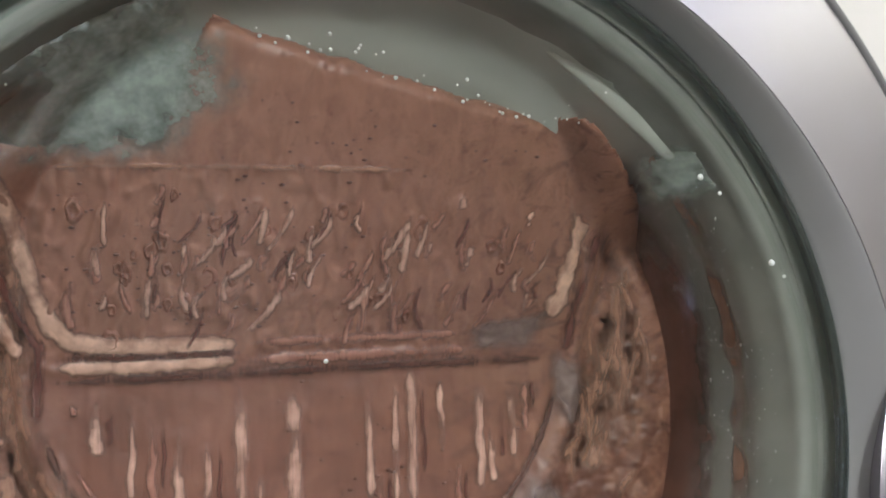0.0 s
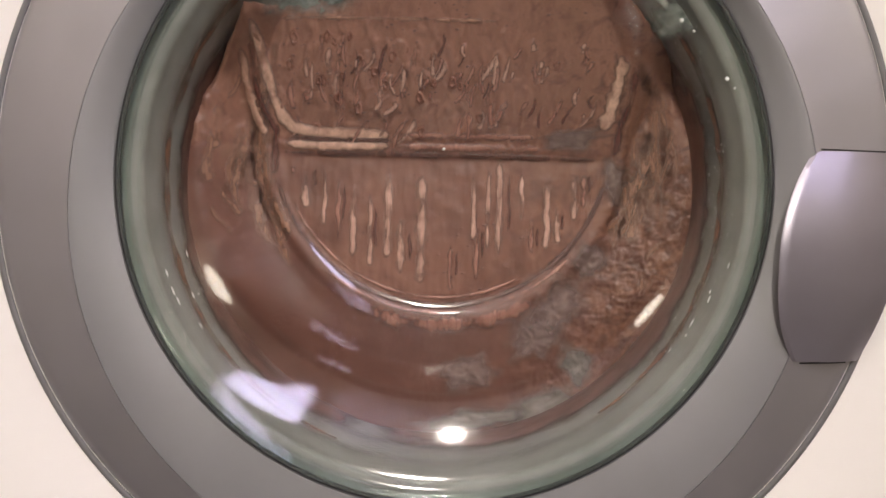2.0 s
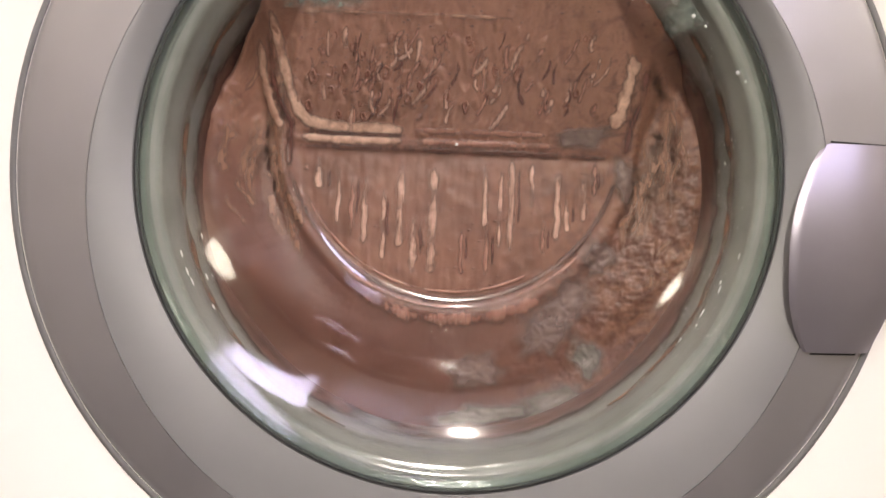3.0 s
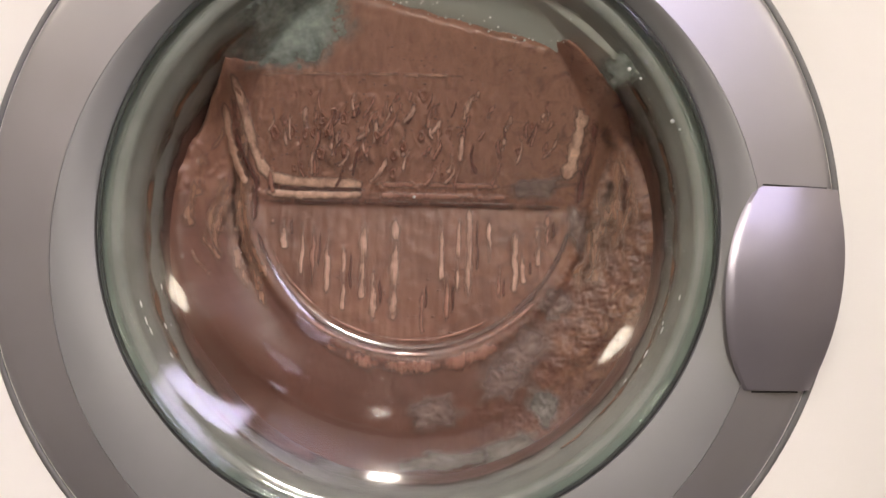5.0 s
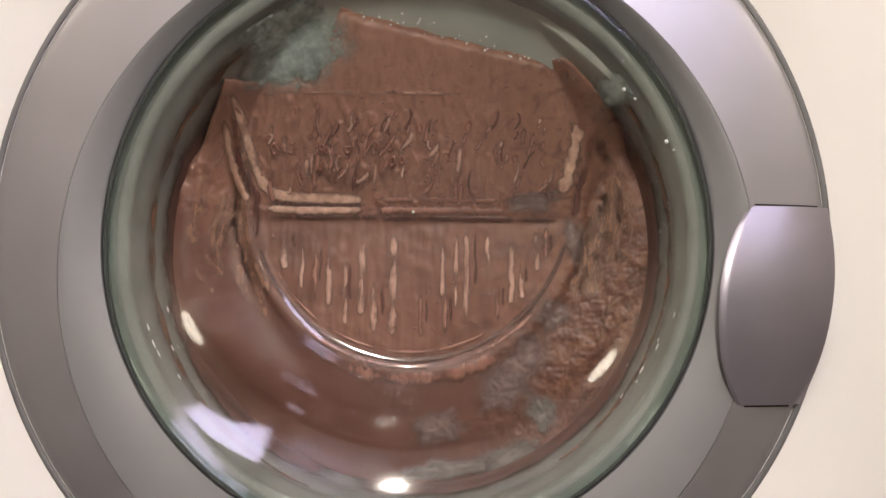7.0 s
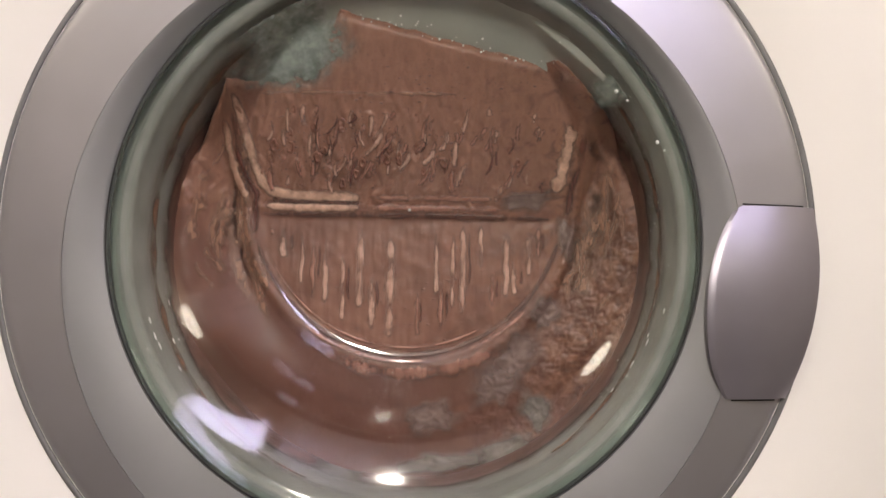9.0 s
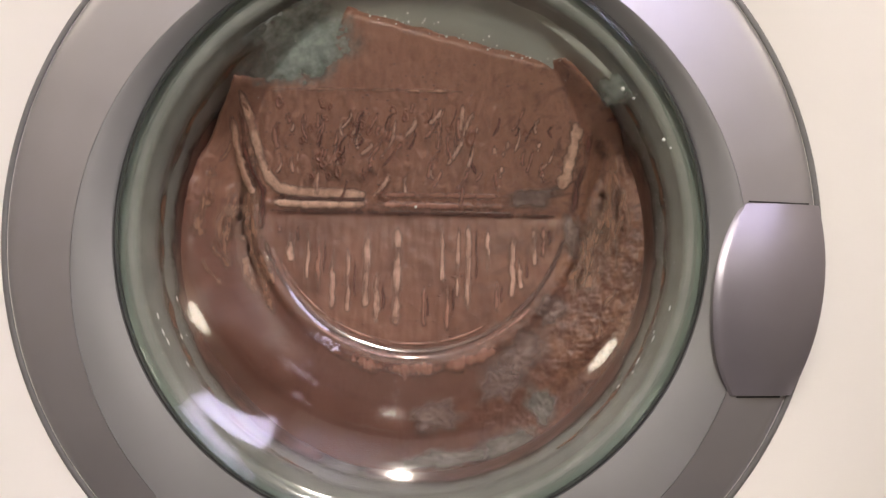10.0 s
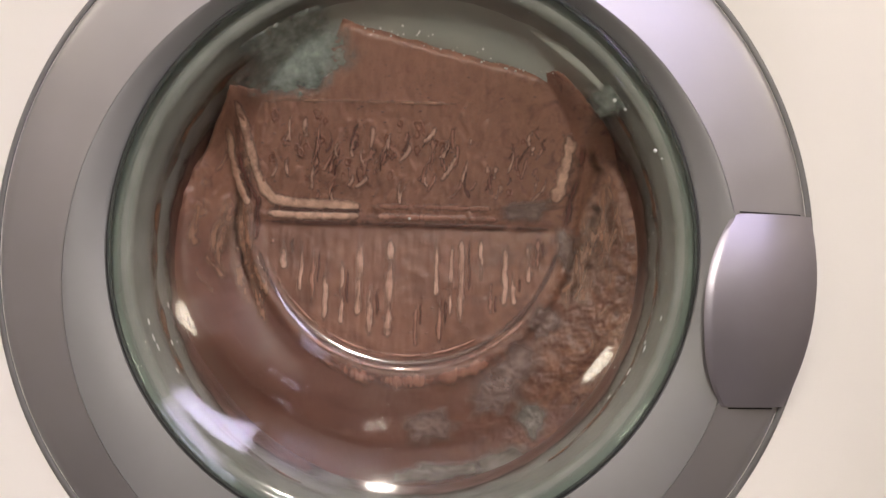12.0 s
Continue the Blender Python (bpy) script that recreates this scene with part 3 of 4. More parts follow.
def seal_flange():
    """Upper part of the door seal, above the liquid."""
    n, verts, faces = 90, [], []
    prof = [(0.1570, 0.0120), (0.1545, 0.0200), (0.1515, 0.0300), (0.1470, 0.0395), (0.1400, 0.0480), (0.1200, 0.0580), (0.1000, 0.0680), (0.1000, 0.0720), (0.1530, 0.0720), (0.1580, 0.0200)]
    for i in range(n + 1):
        deg = 33 + 103 * i / n
        sink = 0.045 * (1 - smooth01(33, 43, deg)) + 0.045 * smooth01(112, 136, deg)
        a = radians(deg)
        low = min(0.1505, 0.122 / (math.sin(a) + 0.225 * math.cos(a))) if deg < 95 else 0.1225 - 0.0225 * smooth01(95, 110, deg)
        verts += [(max(r, low) * math.cos(a), y + sink, max(r, low) * math.sin(a)) for r, y in prof]
    k = len(prof)
    for i in range(n):
        for j in range(k):
            faces.append((i * k + j, i * k + (j + 1) % k, (i + 1) * k + (j + 1) % k, (i + 1) * k + j))
    faces += [tuple(range(k)), tuple(n * k + j for j in range(k))]
    return mesh_from(verts, faces)


# paler than the gasket: brightness above the liquid is put into its colour
flange = part("seal_flange", seal_flange(), M_FLANGE, machine, "grey-green rubber flange of the seal, brightened by a pale colour")
flange.location.z = CZ


# ---------------------------------------------------------------- the liquid behind the glass
def level(x):
    """Upper edge of the liquid, slanting."""
    z = 0.1385 - 0.225 * (x + 0.04)
    if x < -0.040:
        z -= 0.044 * smooth01(-0.042, -0.064, x) + 0.45 * max(0.0, -0.075 - x) + 1.0 * max(0.0, -0.112 - x)
    if x > 0.092:
        z -= 0.65 * (x - 0.092)
    return z + 0.0012 * noise.noise((x * 90, 0.3, 0))


def inside(x, z):
    """Metres inside the liquid's outline."""
    return min(0.1555 - math.hypot(x, z), level(x) - z)


def relief(x, z):
    s = inward(x, z)
    h = 0.0004 * noise.noise((x * 70, 0, z * 70))
    if s > 0.95 and z < Z_RIDGE:
        h += 0.0002 * noise.noise((x * 190, 0, z * 16)) + 0.0004 * noise.noise((x * 150, 8, z * 130)) + 0.0002 * noise.noise((x * 420, 3, z * 60))
    elif z >= Z_RIDGE:
        w = (0.35 + 0.65 * smooth01(0.075, 0.02, x)) * (1 - 0.7 * smooth01(0.088, 0.1, z))
        wx = 0.006 * noise.noise((x * 60, 1, z * 60))
        q = noise.noise((x * 150 + z * 25 + wx * 90, 7, z * 70))
        q2 = noise.noise((x * 240 - z * 40, 17, z * 150 + wx * 60))
        h += w * (0.0006 - 0.0013 * smooth01(0.10, 0.30, q) - 0.0009 * smooth01(0.15, 0.38, q2)) + 0.0003 * noise.noise((x * 330, 2, z * 260))
    else:
        a = math.atan2(z, x)
        h += 0.0002 * noise.noise((a * 26, 0, s * 3)) * smooth01(0.06, 0.0, x) * (0.3 if z < -0.05 else 1)
        h += 0.0007 * smooth01(0.02, 0.08, x) * noise.noise((x * 150, 4, z * 150)) + 0.0006 * smooth01(0.02, 0.08, x) * noise.noise((x * 480, 4, z * 480))
    return h


def liquid_body():
    step, n = 0.0010, 160
    verts, faces, index = [], [], {}
    for i in range(-n, n + 1):
        for j in range(-n, n + 1):
            x, z = i * step, j * step
            d = inside(x, z)
            if d < -0.004:
                continue
            y = mud_y(x, z) + 0.0032 + relief(x, z)
            if d < 0.006:
                y += 0.008 * ((0.006 - d) / 0.010) ** 2.6 if level(x) - z < 0.006 else 0
            index[i, j] = len(verts)
            verts.append((x, y, z))
    top = len(verts)
    for (i, j), a in list(index.items()):
        q = [index.get((i + 1, j)), index.get((i + 1, j + 1)), index.get((i, j + 1))]
        if None not in q:
            faces.append((a, *q))
    me = bpy.data.meshes.new("muddy_liquid")
    me.from_pydata(verts, [], faces)
    bm = bmesh.new()
    bm.from_mesh(me)
    bpy.data.meshes.remove(me)
    rim = [e for e in bm.edges if e.is_boundary]
    ex = bmesh.ops.extrude_edge_only(bm, edges=rim)
    for v in ex["geom"]:
        if isinstance(v, bmesh.types.BMVert):
            v.co.y = 0.15
    bmesh.ops.contextual_create(bm, geom=[e for e in bm.edges if e.is_boundary])
    bmesh.ops.recalc_face_normals(bm, faces=bm.faces)
    return bm


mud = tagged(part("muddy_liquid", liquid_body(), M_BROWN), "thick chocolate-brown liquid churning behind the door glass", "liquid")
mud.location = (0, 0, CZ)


def ribbon(points, width, lift=0.0009, seed=0, ragged=0.35, flat=None):
    """A run of liquid along points (x, z): rounded across, frayed at its edges and ends."""
    rnd = random.Random(seed)
    fine = []
    for (x0, z0), (x1, z1) in zip(points, points[1:]):
        k = max(2, int(math.hypot(x1 - x0, z1 - z0) / 0.0016))
        fine += [(x0 + (x1 - x0) * i / k, z0 + (z1 - z0) * i / k) for i in range(k)]
    fine.append(points[-1])
    verts, faces, cover, n = [], [], [], len(fine)
    for i, (x, z) in enumerate(fine):
        ax, az = fine[max(i - 1, 0)]
        bx, bz = fine[min(i + 1, n - 1)]
        l = math.hypot(bx - ax, bz - az) or 1
        px, pz = (bz - az) / l, -(bx - ax) / l
        u = i / (n - 1)
        w = width * min(1, 0.45 + 5 * u) * min(1, 0.55 + 6 * (1 - u))
        ends = min(1, u * n * 0.22) * min(1, (1 - u) * n * 0.5)
        ends *= min(1.15, max(0.25, 0.88 + 0.75 * noise.noise((i * 0.13, seed * 1.9, 5)) + 0.2 * noise.noise((i * 0.45, seed * 2.3, 9))))
        for k, t in enumerate((-1, -0.7, -0.35, 0, 0.35, 0.7, 1)):
            jit = 1 + ragged * noise.noise((i * 0.55 + seed * 3.7, t * 2.0, seed))
            vx, vz = x + px * w * 0.5 * t * jit, z + pz * w * 0.5 * t * jit
            base = (flat(vz) if flat else mud_y(vx, vz)) + 0.0024
            cover.append(ends * (0.0, 0.26, 0.64, 0.92, 0.64, 0.26, 0.0)[k])
            verts.append((vx, base - lift * (1 - t * t) + 0.0006 * abs(t) ** 4, vz))
    for i in range(n - 1):
        for k in range(6):
            a = i * 7 + k
            faces.append((a, a + 1, a + 8, a + 7))
    return mesh_from(verts, faces, cover)


def film(name, pts, width, material, label="", lift=0.0012, seed=1, ragged=0.3):
    return part(name, ribbon(pts, width, lift, seed, ragged), material, mud, label)


# pale films caught on the stepped edges of the glass, dark brown ribbons along them
ZR = Z_RIDGE
film("film_edge", [(-0.110, 0.092), (-0.1095, 0.082), (-0.1070, 0.068), (-0.103, 0.052), (-0.098, 0.041), (-0.092, 0.0350), (-0.080, 0.0325), (-0.050, 0.0318), (-0.033, 0.0318)], 0.0096, M_EDGE, "pale tan film on the glass step", 0.0008, 3)
film("film_edge", [(-0.099, 0.0262), (-0.085, 0.0252), (-0.060, 0.0250), (-0.033, 0.0252)], 0.0082, M_EDGE, "pale tan film on the glass step", 0.0008, 4)
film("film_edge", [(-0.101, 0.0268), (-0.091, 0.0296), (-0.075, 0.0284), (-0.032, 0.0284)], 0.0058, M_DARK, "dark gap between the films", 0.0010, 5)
film("film_edge", [(-0.033, 0.0252), (0.0, 0.0250), (0.06, 0.0246)], 0.0075, M_MIDTAN, "", 0.0010, 6, 0.6)
film("film_edge", [(-0.030, 0.0320), (0.01, 0.0318), (0.055, 0.0316)], 0.0060, M_MIDTAN, "", 0.0008, 7, 0.8)
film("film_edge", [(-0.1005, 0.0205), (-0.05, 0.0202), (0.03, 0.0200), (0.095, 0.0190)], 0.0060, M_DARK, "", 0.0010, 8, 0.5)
film("film_edge", [(0.104, 0.080), (0.103, 0.065), (0.100, 0.050), (0.096, 0.036)], 0.0110, M_EDGE, "pale tan film on the glass step", 0.0008, 9, 0.7)
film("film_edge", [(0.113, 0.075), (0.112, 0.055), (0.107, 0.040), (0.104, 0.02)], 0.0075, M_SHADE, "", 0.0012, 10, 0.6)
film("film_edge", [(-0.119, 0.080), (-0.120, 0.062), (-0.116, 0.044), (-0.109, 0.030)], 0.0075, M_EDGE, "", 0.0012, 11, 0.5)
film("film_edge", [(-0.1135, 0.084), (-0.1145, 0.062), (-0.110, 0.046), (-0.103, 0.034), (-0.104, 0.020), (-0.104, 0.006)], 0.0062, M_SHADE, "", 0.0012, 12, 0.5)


def arc(a0, a1, r, n=28):
    return [(-0.002 + r * math.cos(radians(a0 + (a1 - a0) * i / n)), ZB + r * math.sin(radians(a0 + (a1 - a0) * i / n))) for i in range(n + 1)]


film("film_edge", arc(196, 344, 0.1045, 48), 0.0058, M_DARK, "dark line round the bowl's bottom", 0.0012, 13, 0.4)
film("film_edge", arc(204, 300, 0.0995, 40), 0.0036, M_MIDTAN, "", 0.0010, 14, 0.6)
film("film_edge", arc(228, 318, 0.1085, 36), 0.0050, M_MIDTAN, "", 0.0010, 15, 0.6)
film("film_edge", arc(240, 300, 0.1165, 30), 0.0150, M_MIDTAN, "", 0.0008, 16, 0.9)
film("film_edge", [(-0.10, 0.0945), (-0.06, 0.0950), (-0.01, 0.0948), (0.03, 0.0945)], 0.0040, M_SMEAR, "", 0.0010, 17, 0.9)

rs = random.Random(11)

# smears that run round the bowl's side walls
for k in range(30):
    left = k < 17
    a = rs.uniform(158, 205) if left else rs.uniform(-28, 24)
    s0 = rs.uniform(0.30, 0.85)
    length = rs.uniform(8, 22)
    pts = []
    for i in range(9):
        b = radians(a + length * (i / 8 - 0.5))
        s = s0 + 0.05 * math.sin(k + i * 0.6)
        R = R0 + (RB - R0) * s
        pts.append((R * math.cos(b), ZB * s + R * math.sin(b)))
    if all(inside(*p) > 0.008 for p in pts):
        film("smear", pts, rs.uniform(0.004, 0.014), M_SMEAR, "", 0.0006, 100 + k, 0.9)

for k in range(12):
    left = k < 6
    x0 = -rs.uniform(0.108, 0.130) if left else rs.uniform(0.108, 0.132)
    z0 = rs.uniform(0.02, 0.055)
    ln = rs.uniform(0.03, 0.075)
    pts = [(x0 * (1 - 0.16 * (u / 8) ** 2 * (1 if z0 - ln < -0.02 else 0)), z0 - ln * u / 8) for u in range(9)]
    film("smear", pts, rs.uniform(0.010, 0.018), M_SMEAR, "pale brushed smear on the side wall", 0.0006, 150 + k, 0.8)

# streaks that run down the flat bottom of the bowl: (x, top, bottom, width, paleness)
STREAKS = [(-0.0132, 0.010, -0.066, 0.0040, 2), (-0.0260, -0.018, -0.064, 0.0030, 1), (-0.0335, 0.016, -0.030, 0.0036, 1), (-0.0450, -0.002, -0.058, 0.0022, 1),
           (-0.0560, 0.004, -0.044, 0.0026, 2), (-0.0650, 0.008, -0.030, 0.0022, 0), (-0.0730, 0.012, -0.024, 0.0020, 1), (-0.0850, 0.012, -0.014, 0.0034, 1),
           (-0.0930, 0.008, -0.012, 0.0024, 0), (0.0050, -0.030, -0.066, 0.0020, 0), (0.0180, 0.014, -0.020, 0.0026, 1), (0.0210, -0.022, -0.060, 0.0022, 0),
           (0.0280, 0.012, -0.028, 0.0020, 1), (0.0350, 0.018, -0.030, 0.0030, 2), (0.0480, 0.014, -0.010, 0.0022, 1), (0.0550, -0.020, -0.052, 0.0020, 0),
           (0.0640, 0.010, -0.036, 0.0028, 1), (0.0700, -0.006, -0.040, 0.0026, 1), (0.0800, 0.012, -0.018, 0.0028, 1), (0.0860, 0.014, -0.022, 0.0020, 0)]
moving = []
for k, (x, z0, z1, w, pale) in enumerate(STREAKS):
    z1 = max(z0 + 1.3 * (z1 - z0), ZB + 0.004 - math.sqrt(0.097 ** 2 - x * x))
    pts = [(x + 0.0013 * noise.noise((k * 5.1, i * 0.5, 0)), z0 + (z1 - z0) * i / 10) for i in range(11)]
    ob = part("streak", ribbon(pts, w * 2.4, 0.0008, 200 + k, 0.55, panel_y), (M_MIDTAN, M_TAN, M_TAN)[pale], mud, "pale streak running down the glass" if pale == 2 else "")
    moving.append(("slip", ob, k))
    # shaded flank of the run, painted as a narrower dark copy shifted sideways
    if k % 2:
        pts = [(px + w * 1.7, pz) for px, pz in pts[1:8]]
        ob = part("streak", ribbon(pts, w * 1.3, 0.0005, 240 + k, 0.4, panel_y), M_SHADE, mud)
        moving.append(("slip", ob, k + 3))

# drips that slide down the leaning upper step, sink in at its foot and come round again
for k in range(112):
    x = rs.uniform(-0.092, 0.052) if k < 90 else rs.uniform(0.05, 0.09)
    z = rs.uniform(0.074, 0.090)
    lean = rs.uniform(-0.1, 0.75) * (1 if x > -0.05 else 0.3)
    ln, w = rs.uniform(0.006, 0.020), rs.uniform(0.0026, 0.0056)
    curl = rs.uniform(-0.003, 0.003)
    pts = [(x - lean * ln * u / 8 + curl * math.sin(u * 0.45), z - ln * u / 8) for u in range(9)]
    kind = rs.random()
    # the dark fifth paints the shade of hollows between the runs
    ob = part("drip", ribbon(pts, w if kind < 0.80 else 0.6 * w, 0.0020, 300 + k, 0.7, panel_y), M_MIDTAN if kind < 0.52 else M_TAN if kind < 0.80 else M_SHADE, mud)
    moving.append(("run", ob, k))


def crater(cx, cz, r, seed):
    """A burst bubble: a hollow with a raised, uneven rim."""
    verts, faces, n = [], [], 18
    rings = ((0.0, 0.0010), (0.45, 0.0009), (0.72, 0.0002), (0.90, -0.0008), (1.08, -0.0009), (1.30, 0.0001), (1.55, 0.0010))
    for q, y in rings:
        for i in range(n):
            a = 2 * math.pi * i / n
            k = q * r * (1 + 0.45 * noise.noise((math.cos(a) * 1.4 + seed, math.sin(a) * 1.4, seed * 0.7)))
            x, z = cx + k * 0.8 * math.cos(a), cz + k * 1.15 * math.sin(a)
            open_side = 0.55 + 0.45 * math.sin(a + seed)
            verts.append((x, panel_y(z) + 0.0024 + (y * open_side if y < 0 else y), z))
    for j in range(len(rings) - 1):
        for i in range(n):
            a, b = j * n + i, j * n + (i + 1) % n
            faces.append((a, b, b + n, a + n))
    return mesh_from(verts, faces)


for k in range(44):
    x = rs.gauss(-0.048, 0.026) if k < 34 else rs.uniform(-0.01, 0.08)
    x = min(max(x, -0.094), 0.084)
    ob = part("bubble", crater(x, rs.uniform(0.066, 0.088), rs.uniform(0.0010, 0.0026), 0.9 * k + 2), M_BURST, mud)
    moving.append(("run", ob, 200 + k))


# small dark bubbles on the liquid's face
def pits():
    rp = random.Random(8)
    bm = bmesh.new()
    groups = [(-0.065, 0.060, 0.022, 0.016, 90), (0.015, -0.035, 0.022, 0.020, 90), (0.03, 0.105, 0.05, 0.006, 50), (-0.02, 0.065, 0.03, 0.02, 50), (0.085, -0.06, 0.03, 0.03, 60)]
    for cx, cz, sx, sz, count in groups:
        for _ in range(count):
            x, z = rp.gauss(cx, sx), rp.gauss(cz, sz)
            if inside(x, z) < 0.01:
                continue
            q = rp.uniform(0.0003, 0.0007)
            m = Matrix.Translation((x, mud_y(x, z) + 0.0026, z)) @ Matrix.Diagonal((q * rp.uniform(1, 2.2), q * 0.7, q, 1))
            bmesh.ops.create_icosphere(bm, subdivisions=1, radius=1, matrix=m)
    return bm


tagged(part("bubbles", pits(), M_PIT, mud, "small dark bubbles"), kind="stuff")


# ---------------------------------------------------------------- foam
def foam_patch(cx, cz, rx, rz, tilt, seed, thick=0.004, face=mud_y):
    """A lump of foam pressed against the glass: uneven outline, bubbly skin."""
    n, rings = 64, 14
    verts, faces, cover = [], [], []
    ct, st = math.cos(tilt), math.sin(tilt)
    for j in range(rings + 1):
        q = j / rings
        for i in range(n):
            a = 2 * math.pi * i / n
            rr = q * (1 + 0.45 * noise.noise((math.cos(a) * 1.9 + seed, math.sin(a) * 1.7, seed)) + 0.10 * noise.noise((math.cos(a) * 6, math.sin(a) * 6 + seed, 2)))
            u, v = rx * rr * math.cos(a), rz * rr * math.sin(a)
            x, z = cx + u * ct - v * st, cz + u * st + v * ct
            r = math.hypot(x, z)
            if r > 0.1525:
                x, z = x * 0.1525 / r, z * 0.1525 / r
            y = face(x, z) + 0.0014 + 0.0007 * noise.noise((x * 330, 1, z * 330)) + 0.0009 * noise.noise((x * 120, 5, z * 120)) + 0.3 * thick * max(0, q - 0.70) / 0.30
            verts.append((x, y, z))
            cover.append(1 - q ** 1.8)
    m = len(verts)
    for j in range(rings):
        for i in range(n):
            a, b = j * n + i, j * n + (i + 1) % n
            faces.append((a, b, b + n, a + n))
    return mesh_from(verts, faces, cover)


FOAMS = [(-0.0700, 0.1180, 0.043, 0.024, 0.42, M_FOAM, "patch of grey-green soapy foam above the brown liquid"),
         (0.0780, 0.0310, 0.026, 0.0085, 0.10, M_FOAMG, "flat grey-brown foam smear on the glass step"),
         (0.0689, -0.0740, 0.018, 0.028, -0.5, M_FOAMG, "grey-brown foam smear at the bowl's edge"),
         (0.0570, -0.0930, 0.024, 0.016, 0.3, M_FOAMG, "grey-brown foam smear at the bowl's edge"),
         (0.0840, -0.1060, 0.015, 0.019, 0.6, M_FOAMB, "small lump of grey foam"),
         (0.0640, -0.1340, 0.030, 0.012, 0.40, M_FOAMB, "low bank of grey foam at the bottom of the bowl"),
         (0.0157, -0.1144, 0.024, 0.015, 0.1, M_FOAMG, "grey-brown foam smear at the bowl's edge"),
         (0.0200, -0.1430, 0.046, 0.0085, 0.10, M_FOAMB, "low bank of grey foam at the bottom of the bowl"),
         (0.0900, -0.0420, 0.012, 0.017, -0.3, M_FOAMG, "grey-brown foam smear at the bowl's edge"),
         (0.1050, 0.0060, 0.008, 0.020, 0.2, M_FOAMG, "grey-brown foam smear at the bowl's edge"),
         (0.1185, 0.0880, 0.013, 0.009, -0.9, M_FOAM, "folded grey film of foam beside the liquid")]
for k, (cx, cz, rx, rz, tilt, m, label) in enumerate(FOAMS):
    ob = tagged(part("foam", foam_patch(cx, cz, rx, rz, tilt, k * 2.3 + 1, face=bowl if k in (0, 10) else mud_y), m), label, "foam", "foam patches")
    ob.location.z = CZ
    if k in (4, 5, 6):
        moving.append(("bob", ob, k))


# ---------------------------------------------------------------- droplets, painted glints, specks and residue on the glass
def bead_mesh(seed):
    bm = bmesh.new()
    bmesh.ops.create_icosphere(bm, subdivisions=2, radius=1)
    for v in bm.verts:
        v.co *= 1 + 0.12 * noise.noise((v.co.x * 2 + seed, v.co.y * 2, v.co.z * 2))
        v.co.y *= 0.6
    me = bpy.data.meshes.new("droplet")
    bm.to_mesh(me)
    bm.free()
    me.materials.append(M_DROP_GLINT)
    for f in me.polygons:
        f.use_smooth = True
    return me


BEADS = [bead_mesh(s) for s in range(4)]
rd = random.Random(5)
spots = []
for k in range(40):
    u = rd.random()
    x = -0.030 + 0.120 * u
    spots.append((x, 0.1360 - 0.225 * (x + 0.04) + rd.uniform(0.001, 0.012) * rd.random(), rd.uniform(0.0003, 0.0008)))
# the last bead is a painted glint, a lamp's reflection on the ridge
spots += [(0.1218, 0.0861, 0.0012), (0.1275, 0.0800, 0.0008), (0.1435, 0.0549, 0.0012), (0.1470, 0.0500, 0.0007), (-0.0005, 0.0235, 0.0010)]
for k, (x, z, r) in enumerate(spots):
    ob = tagged(new("droplet", BEADS[k % 4]), "tiny bright droplet on the door glass; one bead paints the ridge glint", "droplet", "droplets on the glass")
    ob.matrix_basis = Matrix.Translation((x, bowl(x, z) - 0.0040, CZ + z)) @ Matrix.Diagonal((r, r, r, 1))


# short white beads painted as glints on the lip of the bowl
LIP_GLINTS = [bead_mesh(s + 20) for s in range(3)]
for me in LIP_GLINTS:
    me.materials[0] = M_DROP_GLINT
for k in range(14):
    deg = rd.uniform(196, 216) if k % 2 else rd.uniform(324, 345)
    a, r = radians(deg), rd.uniform(0.138, 0.153)
    x, z = r * math.cos(a), r * math.sin(a)
    q = rd.uniform(0.00022, 0.00048)
    ob = tagged(new("water_drop", LIP_GLINTS[k % 3]), "short white bead painted as a glint on the glass lip", "water drop", "water drops on the lip")
    ob.matrix_basis = Matrix.Translation((x, bowl(x, z) - 0.0040, CZ + z)) @ Matrix.Rotation(-a, 4, "Y") @ Matrix.Diagonal((q, q, q * rd.uniform(2.0, 7.0), 1))
    ob.visible_shadow = False


def specks():
    bm = bmesh.new()
    for k in range(420):
        a = radians(rd.uniform(-40, 40)) if k < 340 else radians(rd.uniform(95, 150))
        y = abs(rd.gauss(0.030, 0.016)) + 0.012
        if y > 0.08:
            continue
        r = gasket_r(y) - 0.0008
        q = rd.uniform(0.00012, 0.00032) * (1.6 if rd.random() < 0.1 else 1)
        m = Matrix.Translation((r * math.cos(a), y, r * math.sin(a))) @ Matrix.Diagonal((q, q, q * rd.uniform(0.8, 2.6), 1))
        bmesh.ops.create_icosphere(bm, subdivisions=1, radius=1, matrix=m)
    return bm


ob = tagged(part("lime_specks", specks(), M_SPECK), "fine pale lime specks dried on the rubber gasket", "specks", kind="stuff")
ob.location.z = CZ


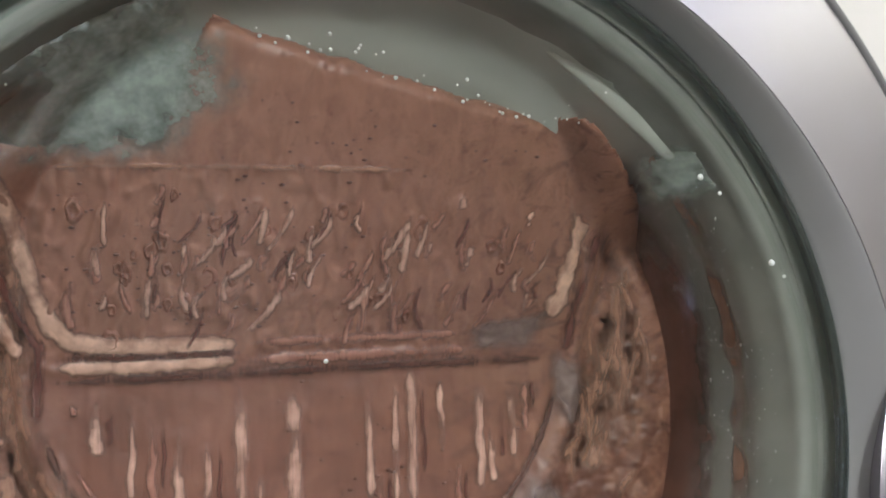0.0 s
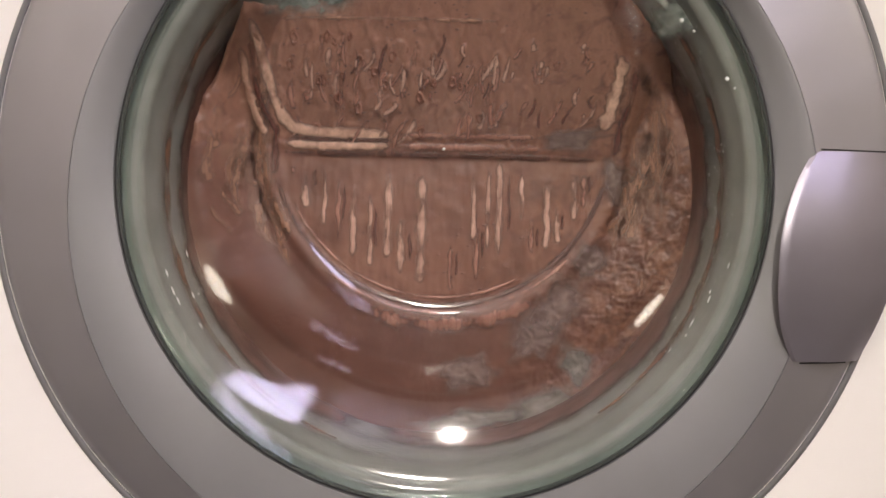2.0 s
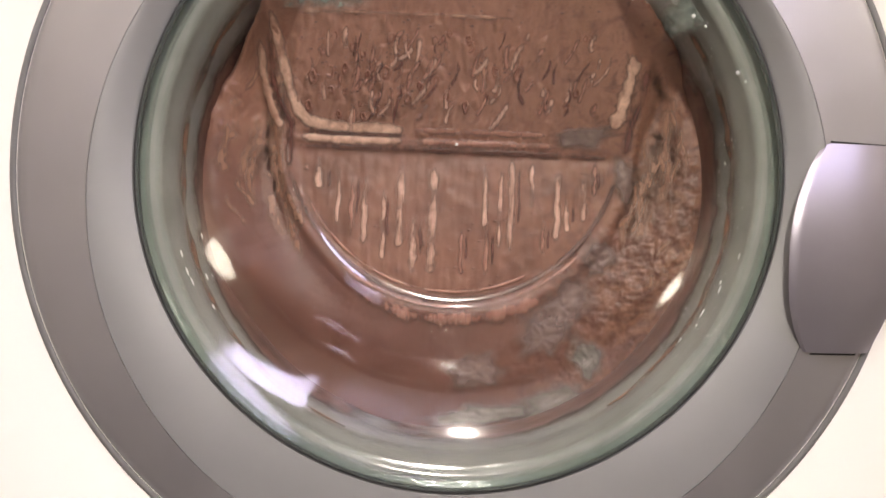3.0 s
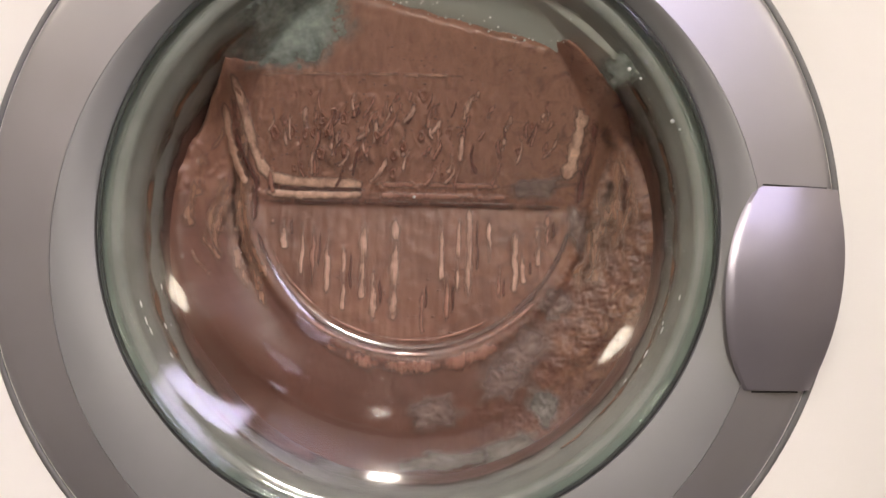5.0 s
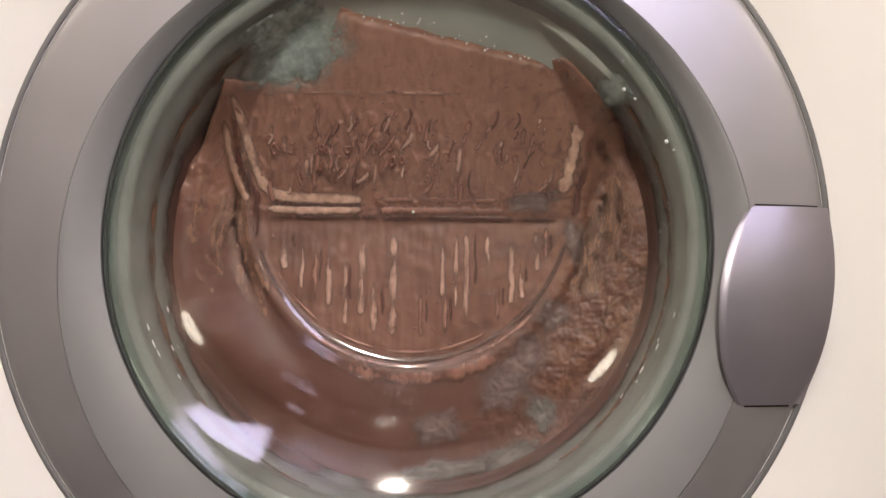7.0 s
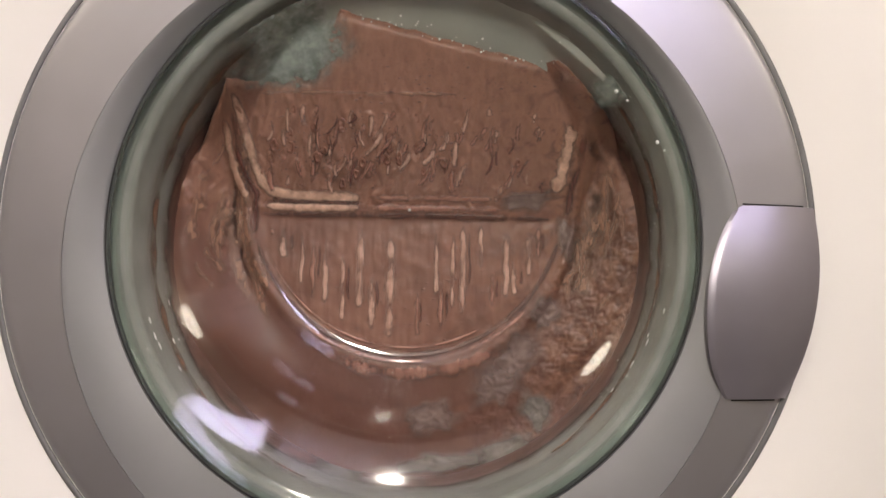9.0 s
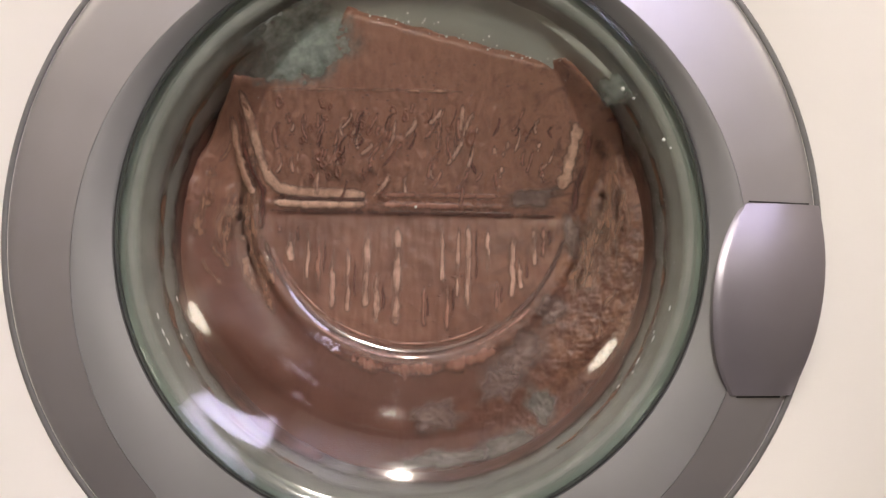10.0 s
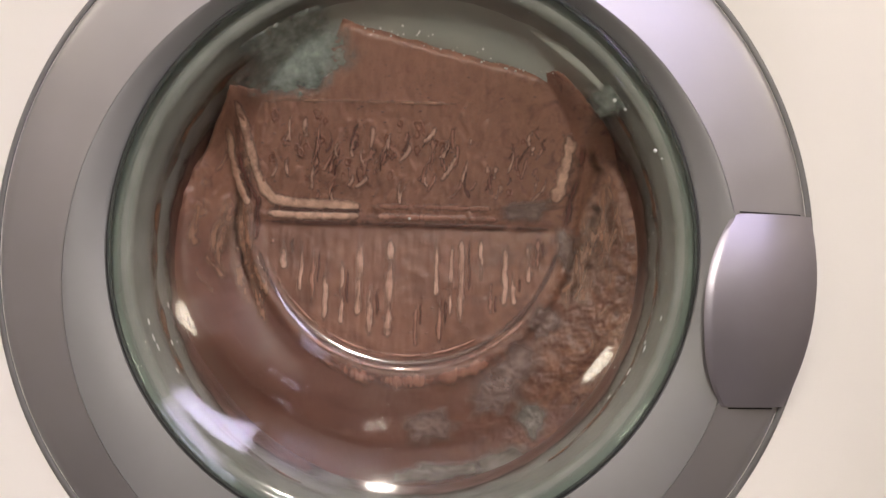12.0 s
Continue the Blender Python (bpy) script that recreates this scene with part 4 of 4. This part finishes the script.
def residue(start, sweep):
    """A rusty tide line round the lip of the bowl, broken and uneven."""
    verts, faces, cover, n = [], [], [], 170
    for i in range(n + 1):
        a = radians(start + sweep * i / n)
        w = 0.0046 * min(1, 6 * i / n, 6 * (1 - i / n)) * (0.75 + 0.5 * noise.noise((i * 0.12, 1, 1)))
        for k in range(4):
            y = 0.037 + 4 * w * (k / 3 - 0.5) + 0.002 * noise.noise((i * 0.08, 0, 4))
            r = gasket_r(y) - (0.0012 if k in (1, 2) else -0.0004)
            cover.append((0.0, 0.75, 0.75, 0.0)[k] * min(1, max(0.3, 0.65 + 1.1 * noise.noise((i * 0.10, start, 3)))))
            verts.append((r * math.cos(a), y, r * math.sin(a)))
    for i in range(n):
        for k in range(3):
            q = i * 4 + k
            faces.append((q, q + 1, q + 5, q + 4))
    return mesh_from(verts, faces, cover)


def mud_shade_film(start, sweep):
    """Brown film left by the sloshing liquid on the rubber tunnel, thinning out towards the door."""
    verts, faces, cover, n, m = [], [], [], 220, 9
    for i in range(n + 1):
        a = radians(start + sweep * i / n)
        end = min(1, 7 * i / n, 7 * (1 - i / n))
        front = 0.040 + 0.006 * noise.noise((i * 0.05, start, 2)) + 0.003 * noise.noise((i * 0.3, start, 6))
        for k in range(m):
            y = front + (0.094 - front) * k / (m - 1)
            r = gasket_r(y) - 0.0011
            cover.append(end * smooth01(0, 0.75, k / (m - 1)))
            verts.append((r * math.cos(a), y, r * math.sin(a)))
    for i in range(n):
        for k in range(m - 1):
            q = i * m + k
            faces.append((q, q + 1, q + m + 1, q + m))
    return mesh_from(verts, faces, cover)


# runs on round the bottom as painted shade that darkens the lower gasket
for start, sweep in ((142, 112), (-108, 143)):
    ob = tagged(part("muddy_film", mud_shade_film(start, sweep), M_WASH), "thin muddy brown film on the wet rubber gasket, painting shade low down", "film", "muddy films")
    ob.location.z = CZ

for start, sweep in ((118, 130), (-55, 105)):
    ob = tagged(part("rusty_residue", residue(start, sweep), M_RESIDUE), "rusty brown tide line round the rubber gasket", "residue", "tide lines")
    ob.location.z = CZ


# ---------------------------------------------------------------- what moves
def motions():
    r = random.Random(21)
    for way, ob, k in moving:
        rows = []
        if way == "slip":
            # creeps down a little, is pushed up again by the churning
            t, ph = 0.0, r.uniform(0, 6.28)
            amp, sp = r.uniform(0.0015, 0.0045), r.uniform(1.6, 3.2)
            while t < 12.0:
                rows.append((t, pose(0.0006 * math.sin(ph + t * 1.3), 0, amp * math.sin(ph + sp * t))))
                t += 0.4
            rows.append((12.0, pose(0, 0, amp * math.sin(ph + sp * 12.0))))
        elif way == "bob":
            for i in range(25):
                t = i * 0.5
                rows.append((t, pose(0.001 * math.sin(k + 1.1 * t), 0.0, CZ + 0.0015 * math.sin(k * 2 + 1.7 * t))))
        else:
            # down the step, in behind it, up and out again
            fall, back = r.uniform(0.9, 1.9), 0.5
            run = r.uniform(0.026, 0.040)
            t = -r.uniform(0, fall + back)
            keys = []
            while t < 12.6:
                keys += [(t, 0.0, 0.0), (t + 0.55 * fall, run * 0.5, 0.0), (t + fall, run, 0.0), (t + fall + 0.15, run * 1.02, 0.006), (t + fall + 0.36, 0.0, 0.006)]
                t += fall + back

            def at(tt):
                for (a, d0, y0), (b, d1, y1) in zip(keys, keys[1:]):
                    if a <= tt <= b:
                        u = (tt - a) / (b - a)
                        return d0 + (d1 - d0) * u, y0 + (y1 - y0) * u
                return 0.0, 0.006

            times = sorted({0.0, 12.0} | {round(q[0], 3) for q in keys if 0.05 < q[0] < 11.95})
            for tt in times:
                d, y = at(tt)
                rows.append((tt, pose(0, d * LEAN + y, -d)))
        walk(ob, rows)


motions()
